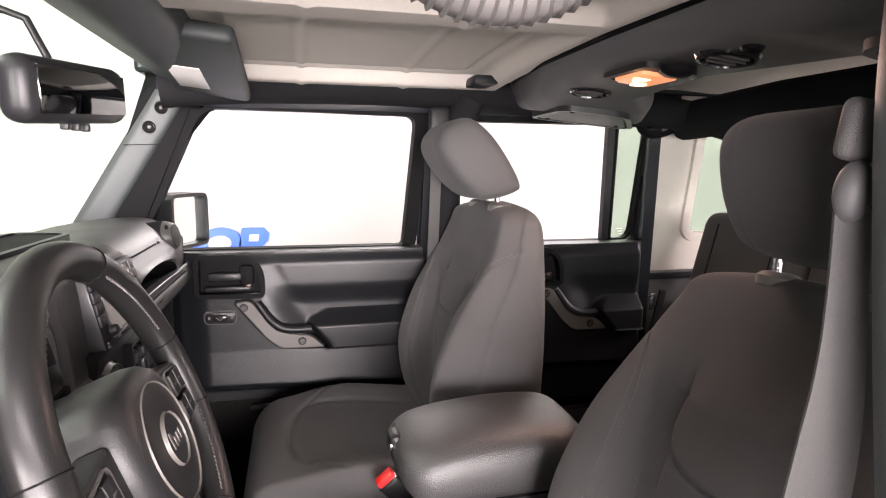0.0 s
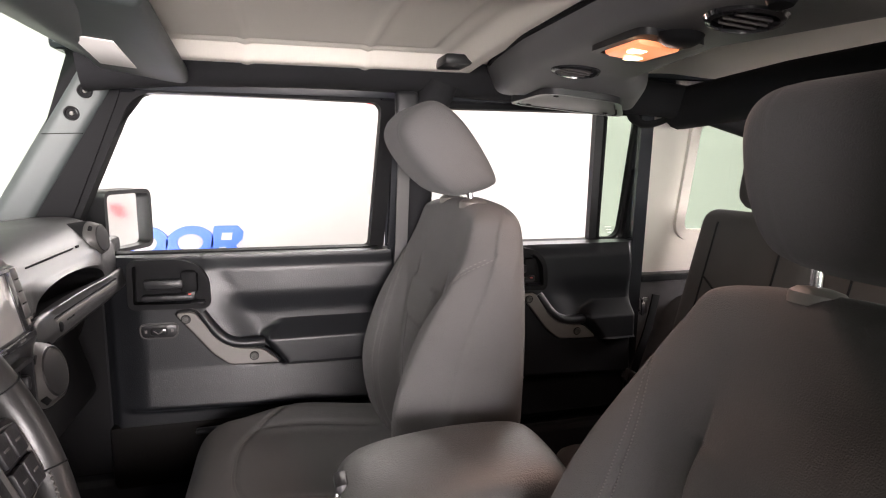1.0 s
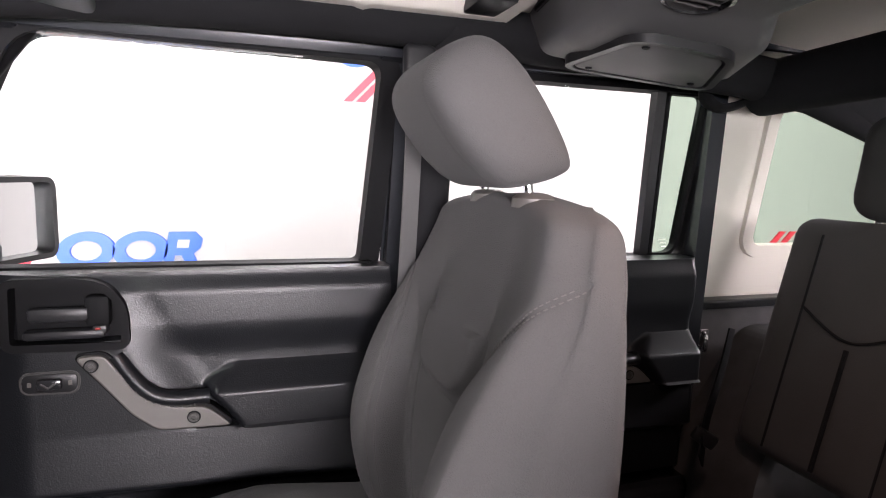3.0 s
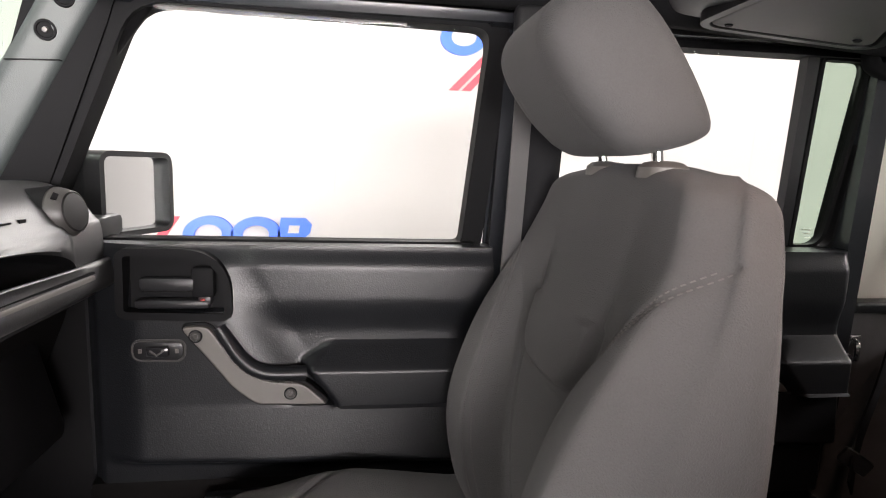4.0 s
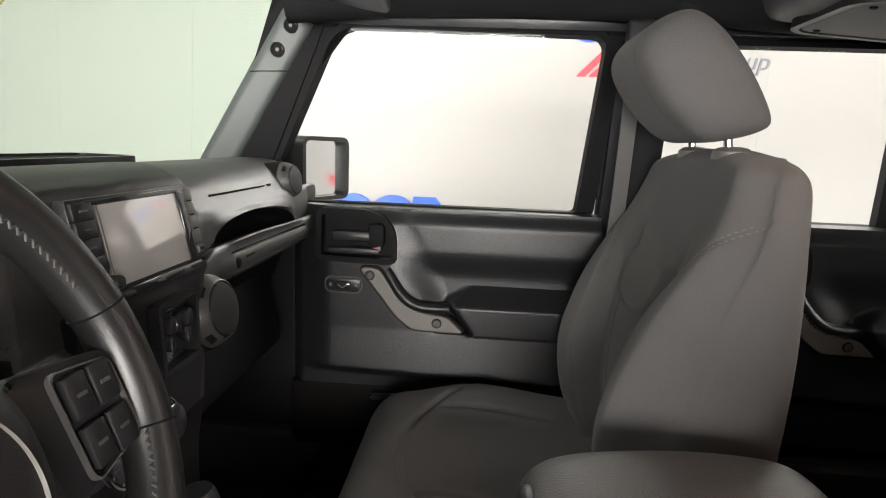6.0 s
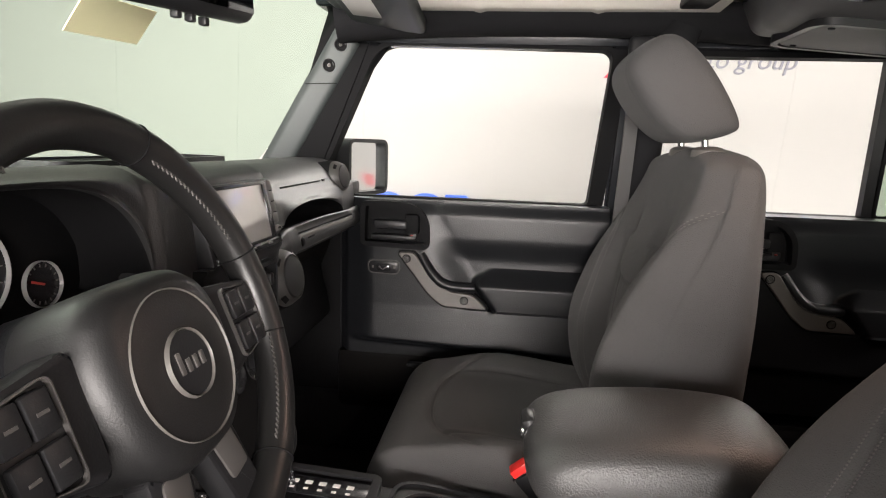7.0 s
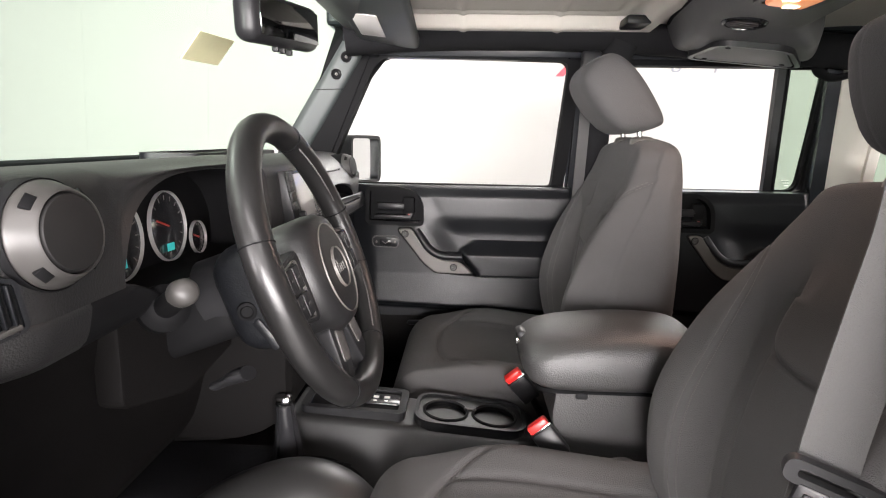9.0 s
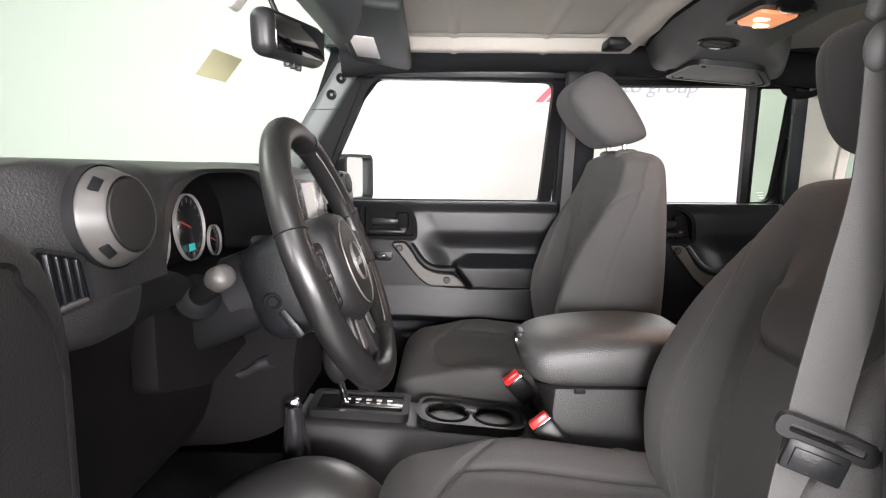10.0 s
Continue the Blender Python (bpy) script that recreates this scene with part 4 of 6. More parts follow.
passenger_seat, PREC = front_seat(0.385, 0.0, -0.008, 0.0, 0.0, 0, 0.95, 0.118, 0.012, -0.035, "charcoal cloth front passenger seat with headrest tilted forward")
driver_seat, DREC = front_seat(-0.370, 0.053, 0.005, -0.042, 10.0, 18, 0.84, 0.115, 0.022, 0.0, "charcoal cloth driver's seat with upright headrest")

# rear bench
bench = thing("rear_bench", (0.75, 0, 0.6), "charcoal cloth rear bench seat with headrests", "car seat")
for k, (y0, y1) in enumerate(((-0.57, 0.19), (0.195, 0.57))):
    b = rbox((0, (y0 + y1) / 2, 0.24), (0.13, y1 - y0, 0.48), 0.04, seg=4)
    b.transform(Matrix.Translation((0.68, 0, 0.90)) @ pose(0, 0, 0, 0, 14, 0))
    back = part("backrest", b, FABRIC, bench)
    for yy in (y0 + 0.085, y1 - 0.085):
        b = tube([(0.6185, yy, 0.94), (0.6625, yy, 1.12), (0.6890, yy, 1.225), (0.7185, yy, 1.345)], 0.0022, 6)
        part("seam", b, CARPET, back)
        inner = yy + (0.10 if yy < (y0 + y1) / 2 else -0.10)
        part("seam", tube([(0.6185, inner, 0.94), (0.6725, inner, 1.155)], 0.0022, 6), CARPET, back)
    part("seam", tube(smooth_path([(0.6855, y0 + 0.085, 1.21), (0.6760, (y0 + y1) / 2, 1.168), (0.6855, y1 - 0.085, 1.21)]), 0.0026, 6), CARPET, back)
for yy in (-0.35, 0.378):
    b = rbox((0, 0, 0), (0.10, 0.200, 0.195), 0.045, seg=4)
    b.transform(Matrix.Translation((0.80, yy, 1.47)) @ pose(0, 0, 0, 0, 8, 0))
    part("headrest", b, FABRIC2, bench)
    for k in (-1, 1):
        part("headrest_post", tube([(0.785, yy + k * 0.06, 1.33), (0.795, yy + k * 0.06, 1.42)], 0.006, 8), CHROME, bench)
part("cushion", rbox((0.53, 0, 0.715), (0.44, 1.10, 0.15), 0.05, seg=4), FABRIC, bench)
part("bench_base", rbox((0.54, 0, 0.645), (0.40, 1.05, 0.11), 0.02), CARPET, bench)


# ---- dashboard ----
dash = thing("dashboard", (-0.9, 0, 0.9), "black grained dashboard with round air vents", "dashboard")
CY = 0.055  # middle of the radio
VY = 0.080  # middle of the switches and the two middle vents


def blend(a, c, t):
    return [(p[0] + (q[0] - p[0]) * t, p[1] + (q[1] - p[1]) * t) for p, q in zip(a, c)]


def dash_weights(y):
    stack = smoothstep(CY - 0.135, CY - 0.115, y) * (1 - smoothstep(CY + 0.110, CY + 0.165, y))
    far = smoothstep(CY + 0.110, CY + 0.175, y)
    near = 1 - smoothstep(-0.128, -0.112, y)
    return stack, near, far


def dash_section(y):
    """The upper dashboard's outline from the windshield over the face to its lower edge, at one place across the car."""
    stack, near, far = dash_weights(y)
    end = smoothstep(0.62, 0.70, abs(y))
    face = -0.674 - 0.015 * end
    pocket = math.sqrt(max(0.0, 1 - abs((y - 0.428) / 0.176) ** 2.6))
    low = 0.014 * smoothstep(0.36, 0.62, y)
    pts = [(-1.06, 1.315), (-0.96, 1.345), (-0.85, 1.362)]
    flat = [(-0.76, 1.371 - 0.01 * end), (-0.718, 1.370 - 0.01 * end), (face - 0.020, 1.361 - 0.01 * end), (face - 0.006, 1.347), (face, 1.30)]
    curved = [(-0.775, 1.364), (-0.738, 1.354), (-0.710, 1.336), (-0.694, 1.314), (-0.684, 1.300)]
    base = [(face + 0.003, 1.270), (face + 0.004, 1.25), (face + 0.005, 1.240), (face + 0.006, 1.232), (face + 0.006, 1.222), (face + 0.006, 1.212), (face - 0.06, 1.206)]
    rail = [(-0.680, 1.262 + 0.031 * pocket - low), (-0.682 - 0.075 * pocket, 1.258 + 0.026 * pocket - low), (-0.682 - 0.075 * pocket, 1.250 - 0.020 * pocket - low * 0.6), (-0.672, 1.259 - low * 0.5), (-0.664, 1.250 - low * 0.5), (-0.665, 1.209), (-0.74, 1.203)]
    right = pts + blend(flat, curved, far) + blend(base, rail, far)
    # driver's side: a soft brow over the instruments, and the pod with the outer vent
    arc = math.sqrt(max(0.0, 1 - abs((y + 0.315) / 0.190) ** 3.6))
    zb = 1.236 + 0.030 * (1 - smoothstep(-0.51, -0.42, y))
    zt = zb + 0.002 + (1.360 - zb) * arc
    deep = 0.072 * min(1.0, arc * 2.5)
    plain = 0.012 * (1 - min(1.0, arc * 2.5))
    turn = -0.050 * smoothstep(0.60, 0.715, -y)
    lip = -0.690 + turn
    left = pts + [(-0.775, 1.373 - 0.012 * end), (-0.730, 1.375 - 0.016 * end), (-0.702 + turn, 1.369 - 0.016 * end), (lip + 0.004, 1.369 - 0.25 * (1.369 - zt) - 0.01 * end), (lip + 0.010 * (1 - arc), 1.369 - 0.65 * (1.369 - zt))]
    left += [(lip + 0.012 * (1 - arc), zt), (lip - deep + plain, zt - 0.004), (lip - deep + plain, zb + 0.004), (lip + 0.010, zb), (lip + 0.013, zb - 0.010), (lip - 0.002, 1.222), (lip - 0.06, 1.214)]
    return blend(right, left, near)


def dash_lower(y):
    """The set-back part below, down to the lower edge."""
    stack, near, far = dash_weights(y)
    f = -0.672
    front = [(-0.80, 1.226), (-0.735, 1.224), (-0.738, 1.17), (-0.765, 1.10), (-0.80, 1.02), (-0.845, 0.90), (-0.95, 0.86), (-1.10, 0.90)]
    middle = [(-0.80, 1.215), (f + 0.012, 1.250), (f + 0.017, 1.225), (f + 0.015, 1.10), (f + 0.005, 1.02), (f - 0.015, 0.90), (-0.85, 0.86), (-1.10, 0.90)]
    return blend(front, middle, stack)


def dash_loft(section, n, mat, name):
    loops = []
    for k in range(n + 1):
        y = -0.70 + 1.40 * k / n
        loops.append([(q.x, y, q.y) for q in smooth_path([(x, z, 0) for x, z in section(y)], 4)])
    return part(name, loft(loops), mat, dash)


dash_top = dash_loft(dash_section, 320, SOFT, "dash_top")
# shelf, instrument well and the lip below take near-black faces for their shade
dash_top.data.materials.append(RUBBERSHADE)
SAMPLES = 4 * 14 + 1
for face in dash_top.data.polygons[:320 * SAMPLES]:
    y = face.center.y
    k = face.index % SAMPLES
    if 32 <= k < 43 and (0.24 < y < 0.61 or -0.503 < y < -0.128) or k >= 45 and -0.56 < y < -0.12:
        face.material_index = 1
# lower panel's near-black colour includes the shade below the dash
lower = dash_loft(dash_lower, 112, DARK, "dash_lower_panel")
lower.data.materials.append(SMOOTH)
for face in lower.data.polygons:
    if CY - 0.115 < face.center.y < CY + 0.16 and face.center.z > 1.07:
        face.material_index = 1


def round_vent(at, normal, r=0.05, tabs=(45, 135, 225, 315)):
    """A cone-shaped ring round a dark disc, with four dark windows in the cone."""
    m = facing(at, normal)
    v = part("round_vent", lathe([(r * 1.01, 0.0), (r * 1.0, 0.0025), (r * 0.985, 0.004), (r * 0.80, 0.0195), (r * 0.765, 0.0205), (r * 0.755, 0.017), (r * 0.75, -0.01)], m, 64), GRAPHITE, dash, "round air vent with a graphite ring")
    part("vent_housing", lathe([(r * 0.98, -0.002), (r * 1.04, 0.001), (r * 1.07, -0.004), (r * 1.08, -0.04)], m, 48), RUBBERSHADE, v)
    part("vent_disc", lathe([(0, 0.0235), (r * 0.45, 0.0232), (r * 0.69, 0.0215), (r * 0.735, 0.018), (r * 0.74, -0.01)], m, 48), DISC, v)
    for a in tabs:
        b = rbox((0, 0, 0), (r * 0.20, r * 0.30, 0.004), 0.001)
        b.transform(m @ pose(0, 0, 0, 0, 0, a) @ pose(r * 0.893, 0, 0.0117, 0, 40, 0))
        part("vent_window", b, RUBBERSHADE, v)
    return v


round_vent((-0.682, -0.593, 1.327), (0.98, -0.10, 0.13), 0.042)
round_vent((-0.700, 0.615, 1.324), (0.97, -0.16, 0.16), 0.037)
round_vent((-0.660, VY + 0.110, 1.184), (0.97, -0.06, 0.20), 0.048)
round_vent((-0.660, VY - 0.110, 1.184), (0.97, -0.06, 0.20), 0.048)

# head unit
S0 = Vector((-0.673, CY, 1.2965))
SM = Matrix.Translation(S0) @ pose(0, 0, 0, 0, -12, 0)


def on_stack(c, s, bevel=0.002):
    b = rbox(c, s, bevel)
    b.transform(SM)
    return b


unit = part("head_unit", on_stack((0, 0, 0), (0.030, 0.214, 0.100), 0.003), SMOOTH, dash, "black touch screen radio")
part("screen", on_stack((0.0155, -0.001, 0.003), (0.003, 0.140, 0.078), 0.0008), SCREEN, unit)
part("screen_rim", on_stack((0.0155, -0.001, 0.0445), (0.005, 0.172, 0.005), 0.001), GLOSS, unit)
part("screen_edge", on_stack((0.0165, -0.0725, 0.003), (0.0045, 0.003, 0.078), 0.001), SILVER, unit)
part("screen_edge", on_stack((0.0160, 0.0765, 0.003), (0.0045, 0.013, 0.080), 0.001), GLOSS, unit)
for k in range(4):
    part("button", on_stack((0.0155, 0.0935, 0.0385 - k * 0.0165), (0.005, 0.019, 0.0150), 0.001), DARKSILVER, unit)
    part("button", on_stack((0.0155, -0.0905, 0.0385 - k * 0.0165), (0.005, 0.028, 0.0150), 0.001), SMOOTH, unit)
    part("button_mark", on_stack((0.0183, -0.0905, 0.0385 - k * 0.0165), (0.0008, 0.011, 0.0018), 0), DARKSILVER, unit)
for k in range(3):
    part("button_slit", on_stack((0.0183, 0.0935, 0.0305 - k * 0.0165), (0.001, 0.009, 0.0018), 0), RUBBERSHADE, unit)
    part("lower_mark", on_stack((0.0185, -0.055 + 0.055 * k, -0.0445), (0.001, 0.014, 0.0022), 0), DARKSILVER, unit)
part("usb_slot", on_stack((0.0165, 0.0955, -0.0275), (0.005, 0.012, 0.009), 0.001), SILVER, unit)
part("usb_hole", on_stack((0.0192, 0.0955, -0.0275), (0.001, 0.009, 0.0035), 0), RUBBERSHADE, unit)
part("jack_hole", on_stack((0.0165, 0.097, -0.0395), (0.004, 0.006, 0.006), 0.0015), RUBBERSHADE, unit)
part("lower_bar", on_stack((0.0150, 0.0, -0.0445), (0.006, 0.20, 0.010), 0.002), GLOSS, unit)
part("knob", lathe([(0, 0.010), (0.0056, 0.010), (0.0066, 0.0085), (0.0072, 0)], SM @ facing((0.016, -0.075, -0.030), (1, 0, 0)), 28), SMOOTH, unit)

# switch plate under the radio, and the climate dial
SP = Matrix.Translation((-0.662, VY, 1.192)) @ pose(0, 0, 0, 0, -2, 0)


def on_plate(c, s, bevel=0.002):
    t = rbox(c, s, bevel)
    t.transform(SP)
    return t


po = rounded([(-0.040, -0.040), (0.040, -0.040), (0.043, 0.040), (-0.043, 0.040)], 0.008, 4)
t = ring(po, grow(po, -0.006), 0.0, 0.022, axis="x")
t.transform(SP)
plate = part("switch_frame", t, SMOOTH, dash)
part("switch_panel", on_plate((0.004, 0, 0), (0.008, 0.074, 0.072), 0.002), GLOSS, plate)
for k in (-1, 1):
    t = lathe([(0, 0.010), (0.012, 0.010), (0.016, 0.006), (0.017, -0.004)], SP @ Matrix.Translation((0.008, k * 0.018, 0.004)) @ pose(0, 0, 0, 0, 90, 0), 20)
    part("toggle_boss", t, GLOSS, plate)
    part("toggle", on_plate((0.016, k * 0.018, 0.012), (0.018, 0.013, 0.020), 0.005), SMOOTH, plate)
    part("toggle_tip", on_plate((0.017, k * 0.018, -0.008), (0.012, 0.009, 0.020), 0.004), GLOSS, plate)
    part("switch_mark", on_plate((0.0085, k * 0.018, 0.030), (0.001, 0.012, 0.0025), 0), SILVER, plate)
part("plate_lip", rbox((-0.655, VY, 1.146), (0.016, 0.090, 0.005), 0.002), SMOOTH, dash)
for k in range(2):
    at = Vector((-0.660, 0.062 - k * 0.075, 1.090))
    knob = part("climate_knob", lathe([(0.028, 0), (0.028, 0.006), (0.021, 0.008), (0.020, 0.020), (0.017, 0.022), (0, 0.022)], facing(at, (0.97, 0, 0.20)), 32), GLOSS, dash)
    part("knob_ring", lathe([(0.0285, 0.003), (0.0295, 0.008), (0.0275, 0.0085)], facing(at, (0.97, 0, 0.20)), 40), CHROME, knob)
    for q in range(9):
        t = rbox((0, 0, 0), (0.003, 0.003, 0.0006), 0)
        t.transform(facing(at, (0.97, 0, 0.20)) @ pose(0.0243 * math.cos(q * 0.698), 0.0243 * math.sin(q * 0.698), 0.0078, 0, 0, math.degrees(q * 0.698)))
        part("knob_mark", t, SILVER, knob)

# grab bar and shelf before the passenger
insert = part("bar_insert", prism(rounded([(0.266, 1.213), (0.266, 1.243), (0.62, 1.238), (0.62, 1.213)], 0.012), -0.680, -0.6605, "x", bevel=0.003), SILVER, dash)
part("insert_screw", lathe([(0, 0.003), (0.006, 0.003), (0.0085, 0.001), (0.009, 0)], facing((-0.6605, 0.283, 1.228), (1, 0, 0)), 18), RUBBERSHADE, insert)
for k in range(4):
    part("mark_bar", rbox((-0.6605, 0.315 + k * 0.009, 1.228), (0.002, 0.006, 0.010), 0), RUBBERSHADE, insert)
part("insert_groove", ring(rounded([(0.262, 1.209), (0.262, 1.247), (0.624, 1.242), (0.624, 1.209)], 0.013), rounded([(0.266, 1.213), (0.266, 1.243), (0.62, 1.238), (0.62, 1.213)], 0.012), -0.680, -0.6625, axis="x"), RUBBERSHADE, insert)
part("airbag_slit", rbox((-0.7005, 0.385, 1.323), (0.006, 0.21, 0.0022), 0), RUBBERSHADE, dash)
part("airbag_mark", rbox((-0.7000, 0.515, 1.323), (0.005, 0.014, 0.004), 0), RUBBERSHADE, dash)
# glove box near-black in place of the shade under the grab bar
part("glove_box", rbox((-0.765, 0.44, 1.08), (0.06, 0.40, 0.20), 0.02, pose(0, 0, 0, 0, -14, 0)), RUBBERSHADE, dash)
tray = rounded([(-0.88, -0.13), (-0.88, 0.27), (-0.775, 0.25), (-0.775, -0.12)], 0.03)
part("top_tray_rim", ring(tray, grow(tray, -0.010), 1.352, 1.3765, axis="z"), PLASTIC, dash)
part("top_tray_mat", prism(grow(tray, -0.009), 1.352, 1.3735, "z"), RUBBERSHADE, dash)
part("defrost_grille", rbox((-0.845, -0.665, 1.372), (0.09, 0.055, 0.014), 0.004), RUBBERSHADE, dash)

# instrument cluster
cluster = part("cluster_panel", rbox((-0.772, -0.315, 1.292), (0.02, 0.40, 0.15), 0.004), RUBBERSHADE, dash, "black instrument panel with lit dials")
for gy, gr in ((-0.388, 0.047), (-0.276, 0.045), (-0.192, 0.023)):
    m = facing((-0.757, gy, 1.286 if gr > 0.03 else 1.258), (1, 0, 0.08))
    dial = part("dial", lathe([(0, 0), (gr * 0.96, 0), (gr, 0.001)], m, 36), GLOSS, cluster)
    part("dial_ring", lathe([(gr * 0.985, 0.001), (gr * 1.0, 0.005), (gr * 1.022, 0.005), (gr * 1.035, 0)], m, 48), DIALRING, cluster)
    for k in range(13):
        a = radians(225 - k * 22.5)
        b = rbox((0, 0, 0), (gr * 0.14, 0.0012, 0.0006), 0)
        b.transform(m @ pose(gr * 0.82 * math.sin(a), gr * 0.82 * math.cos(a), 0.0018, 0, 0, 90 - math.degrees(a)))
        part("tick", b, SILVER, dial)
    b = rbox((gr * 0.3, 0, 0.003), (gr * 0.7, 0.0022, 0.001), 0)
    b.transform(m @ pose(0, 0, 0, 0, 0, 160))
    part("needle", b, DARKRED, dial)
    if gr > 0.03:
        b = rbox((0, 0, 0.0022), (0.010, 0.018, 0.0008), 0)
        b.transform(m @ pose(0, 0, 0, 0, 0, 0) @ Matrix.Translation((0.0, -gr * 0.62, 0)) @ pose(0, 0, 0, 0, 0, 90))
        part("display", b, CYAN, dial)

# side louvre at the driver's end
LV = Matrix.Translation((-0.688, -0.631, 1.282)) @ pose(0, 0, 0, 0, 0, 60)
vo = rounded([(-0.032, 0.025), (0.0, 0.016), (0.0055, -0.0175), (-0.0244, -0.025)], 0.003, 3)
b = ring(grow(vo, 0.0035), vo, -0.0045, 0.03)
b.transform(LV)
lv = part("side_vent", b, PLASTIC, dash, "slatted side window vent")
b = prism(grow(vo, 0.001), -0.0015, 0.028)
b.transform(LV)
part("vent_well", b, RUBBERSHADE, lv)
b = rbox((-0.0095, -0.0035, -0.0195), (0.027, 0.006, 0.0045), 0.0015, pose(0, 0, 0, 0, -14, 0))
b.transform(LV)
part("vent_sill", b, GRAPHITE, lv)
for k in range(4):
    b = rbox((-0.0245 + k * 0.0068 + 0.002, -0.0035, 0.0015 - k * 0.0014), (0.0020, 0.005, 0.042 - k * 0.0016), 0.0006, pose(0, 0, 0, 0, -9, 20))
    b.transform(LV)
    part("vane", b, PLASTIC, lv)
# end cap darkened for the shade under the pod
part("dash_end_cap", rbox((-0.83, -0.675, 1.09), (0.16, 0.05, 0.28), 0.02, seg=3), RUBBERSHADE, dash)
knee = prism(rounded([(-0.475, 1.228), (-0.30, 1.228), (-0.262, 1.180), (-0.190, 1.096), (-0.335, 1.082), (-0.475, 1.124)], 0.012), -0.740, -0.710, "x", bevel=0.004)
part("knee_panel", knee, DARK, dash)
part("column_cover", rbox((-0.592, -0.345, 1.226), (0.105, 0.118, 0.130), 0.036, pose(0, 0, 0, 0, -21, 0), 5), PLASTIC, dash)
part("column_tube", rbox((-0.690, -0.340, 1.190), (0.13, 0.085, 0.085), 0.025, pose(0, 0, 0, 0, -21, 0), 4), RUBBERSHADE, dash)
part("ignition_lock", lathe([(0, 0.004), (0.006, 0.004), (0.0075, 0.006), (0.0105, 0.005), (0.0115, 0)], facing((-0.605, -0.4025, 1.212), (0.25, -1, 0)), 24), RUBBERSHADE, dash)
part("tilt_lever", rbox((-0.583, -0.402, 1.186), (0.042, 0.010, 0.012), 0.004, pose(0, 0, 0, 0, 52, 0)), PLASTIC, dash)
part("stalk_boot", lathe([(0.026, -0.02), (0.025, 0.0), (0.019, 0.006), (0.012, 0.010), (0, 0.010)], facing((-0.672, -0.452, 1.228), (0.60, -0.75, 0.30)), 28), RUBBERSHADE, dash)
stalk = part("stalk", tube([(-0.676, -0.448, 1.226), (-0.650, -0.478, 1.243), (-0.624, -0.507, 1.260)], lambda t: 0.0125 - 0.001 * t, 18), RUBBERSHADE, dash)
part("stalk_cap", lathe([(0.0, 0.006), (0.006, 0.0055), (0.0105, 0.003), (0.0132, -0.002), (0.0136, -0.02)], facing((-0.621, -0.510, 1.2615), (0.60, -0.75, 0.30)), 24), GRAPHITE, stalk)
part("brake_release", tube(smooth_path([(-0.645, -0.404, 1.122), (-0.630, -0.407, 1.130), (-0.614, -0.411, 1.139), (-0.603, -0.412, 1.143)]), lambda t: 0.007 + 0.004 * smoothstep(0.2, 0.7, t), 16, (1.6, 0.75)), SMOOTH, dash)

# ---- steering wheel ----
wheel = thing("steering_wheel", (-0.56, -0.345, 1.26), "black leather steering wheel with control buttons", "steering wheel")
WM = Matrix.Translation((-0.540, -0.343, 1.262)) @ pose(0, 0, 0, 0, 90 - 21, 0) @ pose(0, 0, 0, 0, 0, 90)
# the wheel's own axes: x to the passenger side, y up along the rim, z towards the driver
R = 0.163
b = tube([(R * math.cos(a), R * math.sin(a), 0) for a in (2 * math.pi * k / 72 for k in range(72))], 0.0168, 16, closed=True, up=(0, 0, 1))
b.transform(WM)
rim = part("rim", b, LEATHER, wheel)
for a in (14, 66, 164, 238, 302, 345):
    b = tube([(R * math.cos(radians(a)) + 0.0172 * math.cos(t) * math.cos(radians(a)), R * math.sin(radians(a)) + 0.0172 * math.cos(t) * math.sin(radians(a)), 0.0172 * math.sin(t)) for t in (2 * math.pi * k / 20 for k in range(20))], 0.0008, 5, closed=True, up=(0.3, 0.2, 0.9))
    b.transform(WM)
    part("rim_seam", b, RUBBERSHADE, rim)
ARCS = [(22, 62), (-54, -16), (118, 158), (196, 234)]
for k in range(160):
    lo_a, hi_a = ARCS[k // 40]
    a = radians(lo_a + (hi_a - lo_a) * (k % 40) / 39)
    b = rbox((0, 0, 0), (0.0062, 0.0013, 0.0013), 0)
    b.transform(WM @ pose((R - 0.0140) * math.cos(a), (R - 0.0140) * math.sin(a), 0.0098, 0, 0, math.degrees(a) + (35 if k % 2 else -35)))
    part("stitch", b, DARKSILVER, rim)
WH = WM @ Matrix.Translation((0, -0.018, -0.015)) @ Matrix.Diagonal((0.88, 0.88, 1, 1))
hubp = rounded([(-0.060, 0.080), (0.060, 0.080), (0.088, 0.040), (0.084, -0.030), (0.048, -0.082), (-0.048, -0.082), (-0.084, -0.030), (-0.088, 0.040)], 0.035, 5)
loops = []
for z, k in ((-0.03, 0.98), (0.006, 1.0), (0.020, 0.97), (0.030, 0.88), (0.0345, 0.74), (0.036, 0.5)):
    loops.append([WH @ Vector((x * k, y * k, z)) for x, y in hubp])
hub = part("airbag_cover", loft(loops), PADDED, wheel)
part("badge_ring", lathe([(0.0615, 0.0345), (0.0625, 0.0365), (0.0630, 0.0345)], WH, 64), SILVER, hub)
part("badge", lathe([(0, 0.0385), (0.026, 0.0385), (0.028, 0.036)], WH, 32), SMOOTH, hub)
part("badge_rim", lathe([(0.0265, 0.0365), (0.0280, 0.0400), (0.0290, 0.0365)], WH, 40), SILVER, hub)
for k in range(4):
    b = rbox((-0.0145 + k * 0.0096, 0.003 if k == 0 else -0.001, 0.039), (0.0055, 0.018 if k == 0 else 0.011, 0.0012), 0.0004)
    b.transform(WH)
    part("badge_bar", b, DARKSILVER, hub)
